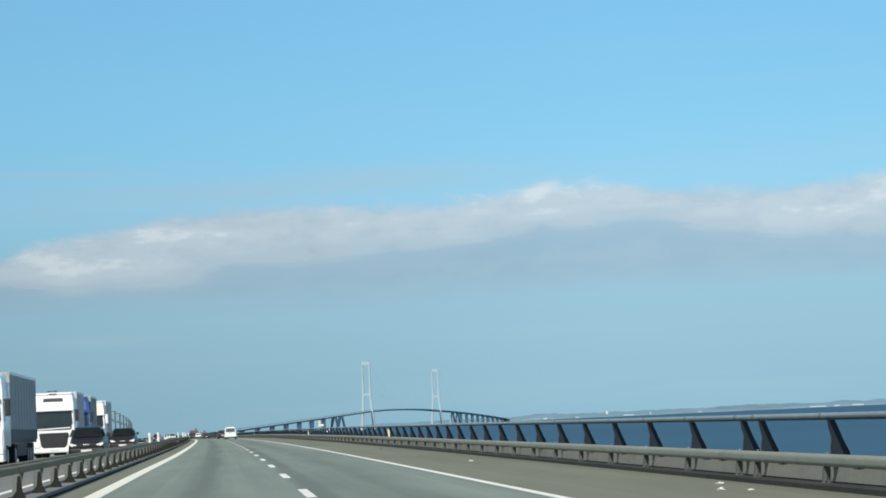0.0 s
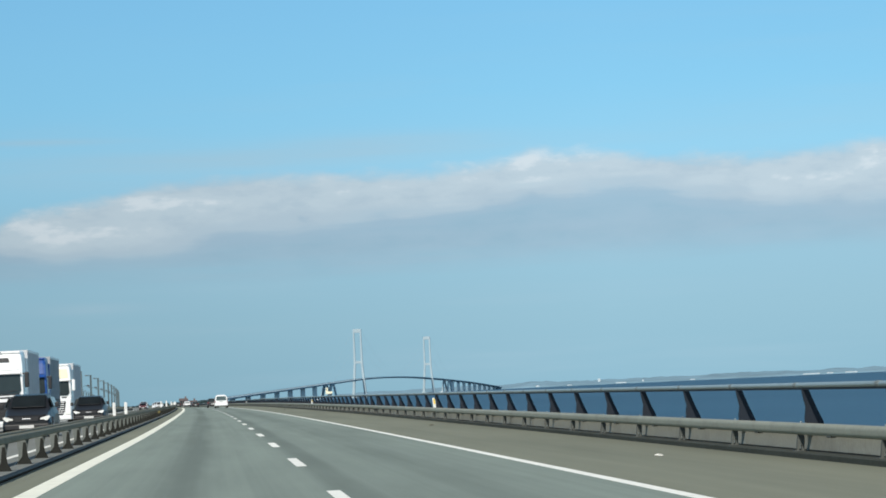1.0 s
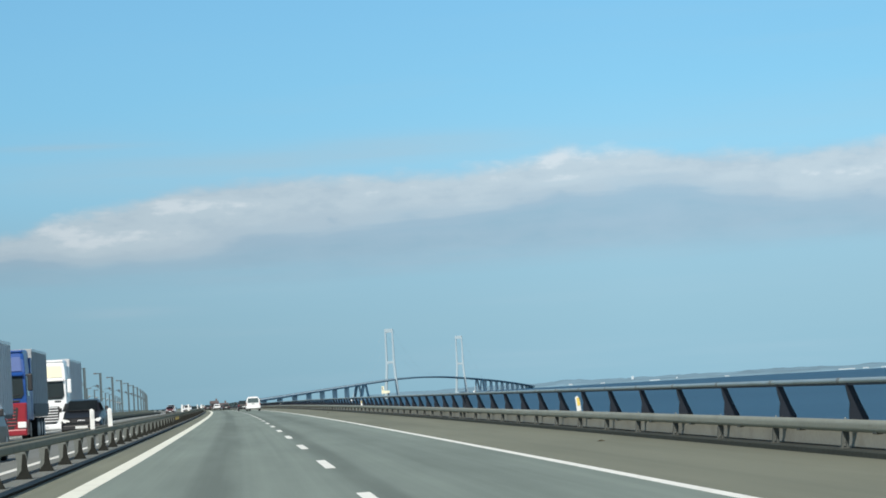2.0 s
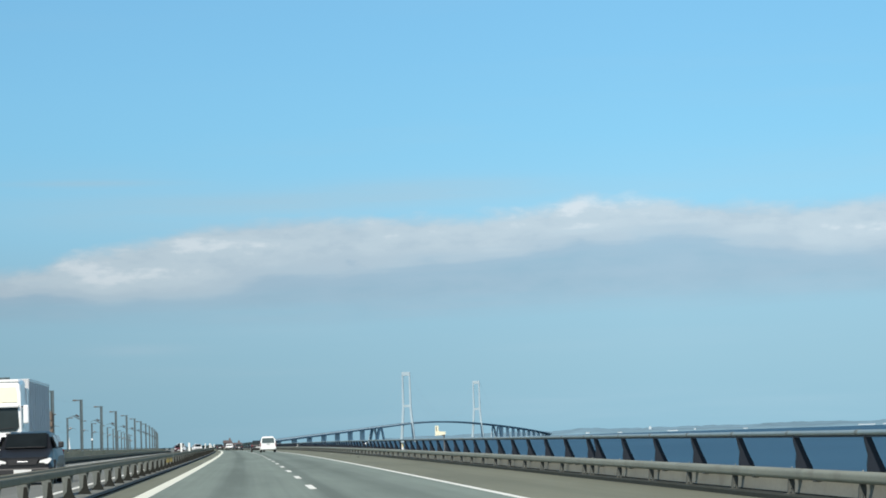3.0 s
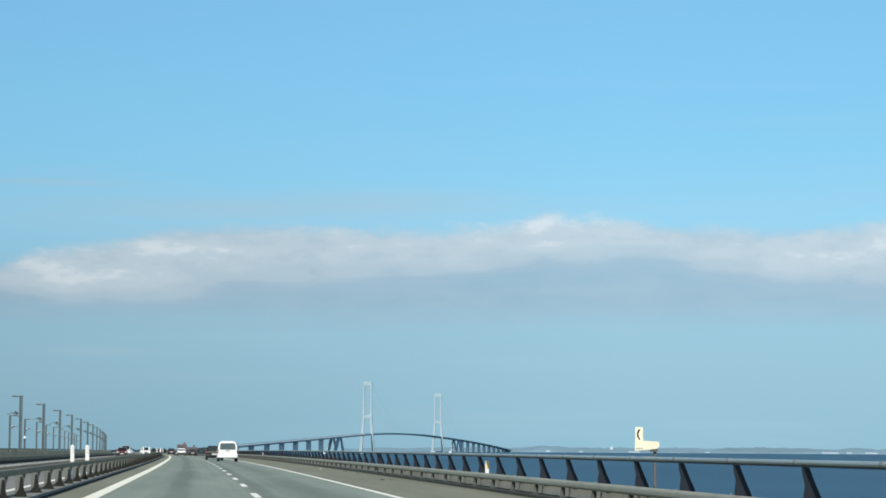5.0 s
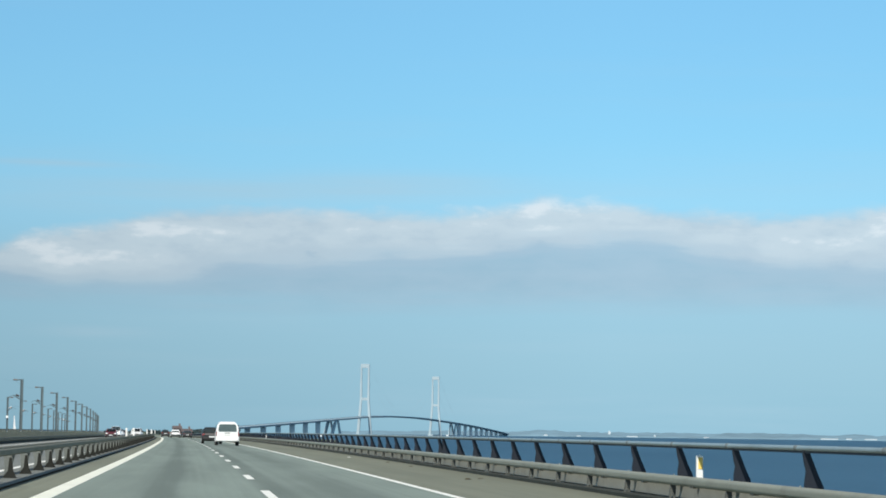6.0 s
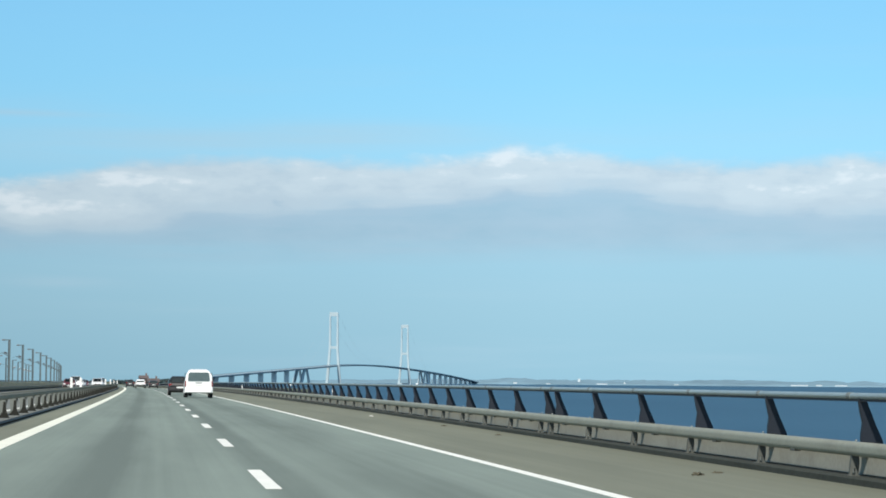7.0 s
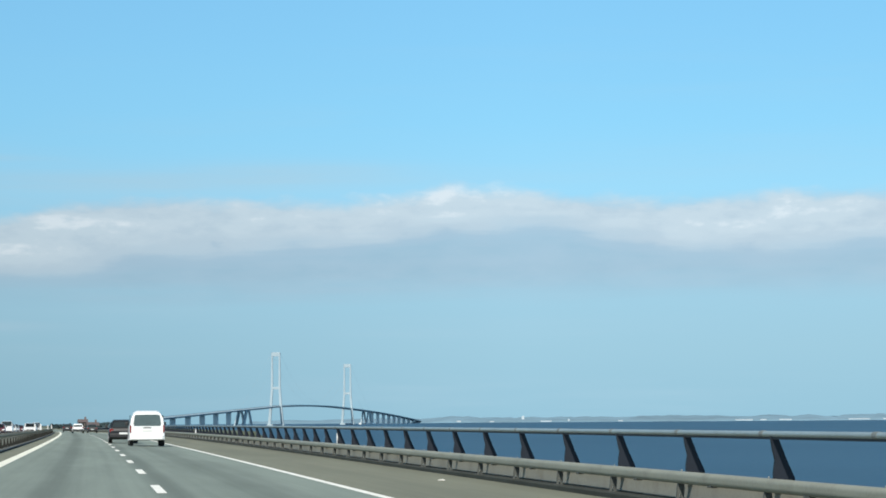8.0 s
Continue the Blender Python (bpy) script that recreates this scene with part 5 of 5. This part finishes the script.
place(car("suv", BLACK_PAINT, "dark off-road car following on the oncoming inner lane"), -6.85, 162, 180)
place(car("estate", SILVER_PAINT, "silver estate car on the oncoming lanes"), -6.5, 625, 180)
place(car("van", WHITE_PAINT, "white van on the oncoming lanes", "van"), -10.2, 585, 180)
place(car("saloon", DARK_RED, "dark red car on the oncoming lanes"), -10.1, 535, 180)
place(car("estate", WHITE_PAINT, "white estate car on the oncoming lanes"), -6.5, 560, 180)
place(car("saloon", WHITE_PAINT, "white car on the oncoming lanes"), -10.1, 612, 180)
place(car("van", WHITE_PAINT, "white van on the oncoming lanes", "van"), -6.6, 690, 180)
place(car("suv", SILVER_PAINT, "silver car on the oncoming lanes"), -10.2, 650, 180)
place(car("suv", DARK_RED, "dark red car far down the oncoming lanes"), -10.2, 720, 180)
place(car("van", WHITE_PAINT, "white van on the oncoming lanes", "van"), -6.6, 780, 180)


# ---- marker posts, sign and litter ----
def marker(X, s, z0, z1, mark, group, lean=0.0):
    thing = tagged(new("marker_post"), "white plastic marker post with a %s reflector" % ("yellow" if mark is YELLOW else "pale"), "marker post", group)
    bm = prism(fresh(), [(-0.055, z0), (0.055, z0), (0.055, z1 - 0.045), (0.0, z1), (-0.055, z1 - 0.025)], -0.03, 0.03, "y")
    body = part("post", bm, POST_WHITE, thing)
    part("reflector", box(fresh(), -0.026, 0.050, -0.04, -0.031, z1 - 0.25, z1 - 0.05, 0.002), mark, body)
    thing.matrix_basis = on_road(X, s) @ Matrix.Rotation(radians(lean), 4, "Y")
    thing.matrix_basis.translation.z = (level(8.2) if X > 0 else level(-3.4)) + crest(thing.matrix_basis.translation.y)
    return thing


for i in range(0, 6):
    marker(8.50, 117.5 + 99.7 * i, 0.35, 0.875, YELLOW if i < 2 else PLATE, "marker posts along the shoulder", -5 if i == 0 else 0)
for s in (117, 217.6, 318.2, 418.8, 519.4):
    marker(-3.41, s, 0.625, 1.09, PLATE, "marker posts on the median")
    marker(-3.85, s, 0.06, 1.09, PLATE, "marker posts on the median")


def direction_sign(X, s):
    """A yellow arrow board on a leaning post behind the railing: an upright panel and a pointed arm."""
    thing = tagged(new("direction_sign"), "pale yellow sign with a pointed arm on a steel post", "sign")
    thing.matrix_basis = on_road(X, s)
    thing.matrix_basis.translation.z = level(8.2) + crest(thing.matrix_basis.translation.y)
    part("pole", box(fresh(), 0.125, 0.178, 0.018, 0.071, 0.20, 1.290, 0.009), SIGN_BACK, thing)
    up = part("upright_panel", box(fresh(), -0.249, -0.093, -0.027, 0.000, 1.290, 1.638, 0.007), SIGN_YELLOW, thing)
    arm = part("arrow_arm", prism(fresh(), [(-0.258, 1.184), (0.160, 1.219), (0.223, 1.264), (0.218, 1.362), (-0.080, 1.380), (-0.258, 1.380)], -0.045, -0.028, "y"), SIGN_YELLOW, thing)
    bm = fresh()
    pts = [(0.089 * math.cos(a), 0.116 * math.sin(a)) for a in np.linspace(radians(115), radians(245), 9)]
    pts += [(0.062 * math.cos(a) + 0.003, 0.089 * math.sin(a)) for a in np.linspace(radians(245), radians(115), 9)]
    prism(bm, [(-0.129 + x, 1.504 + z) for x, z in pts], -0.037, -0.028, "y")
    part("symbol", bm, GRILLE, up, "black curved mark")
    bm = fresh()
    for i in range(3):
        box(bm, -0.231 + 0.045 * i, -0.200 + 0.045 * i, -0.049, -0.045, 1.219, 1.237)
    part("small_print", bm, SIGN_BACK, arm)
    part("bracket", box(fresh(), 0.053, 0.196, -0.027, 0.036, 1.166, 1.219, 0.009), SIGN_BACK, thing)
    return thing


direction_sign(8.55, 192.8)


def litter(X, s, size, mat, seed, label):
    rng = random.Random(seed)
    bm = fresh()
    bmesh.ops.create_icosphere(bm, subdivisions=3, radius=size)
    for v in bm.verts:
        k = 1 + 0.9 * noise.noise(v.co * (2.2 / size) + Vector((seed, 0, 0)))
        v.co = Vector((v.co.x * k * 1.5, v.co.y * k * 2.2, max(-size * 0.1, v.co.z * k * 0.7)))
    ob = finish(bm, "litter", mat)
    ob.matrix_basis = on_road(X, s, size * 0.1, rng.uniform(0, 180))
    tagged(ob, label, "litter", "litter on the shoulder")


for i, (X, s, size, mat) in enumerate(((7.79, 35.9, 0.032, LITTER), (7.28, 33.5, 0.034, LITTER), (7.53, 32.6, 0.022, LITTER), (7.02, 66.0, 0.034, LITTER), (7.22, 106.4, 0.035, DARK_LITTER),
                                       (7.05, 237.9, 0.045, DARK_LITTER), (7.44, 238.4, 0.03, DARK_LITTER), (7.66, 269, 0.035, DARK_LITTER), (7.6, 259, 0.03, DARK_LITTER), (7.33, 286, 0.03, LITTER))):
    litter(X, s, size, mat, i + 1, "crumpled pale scrap lying on the shoulder" if mat is LITTER else "dark scrap of rubber lying on the shoulder")
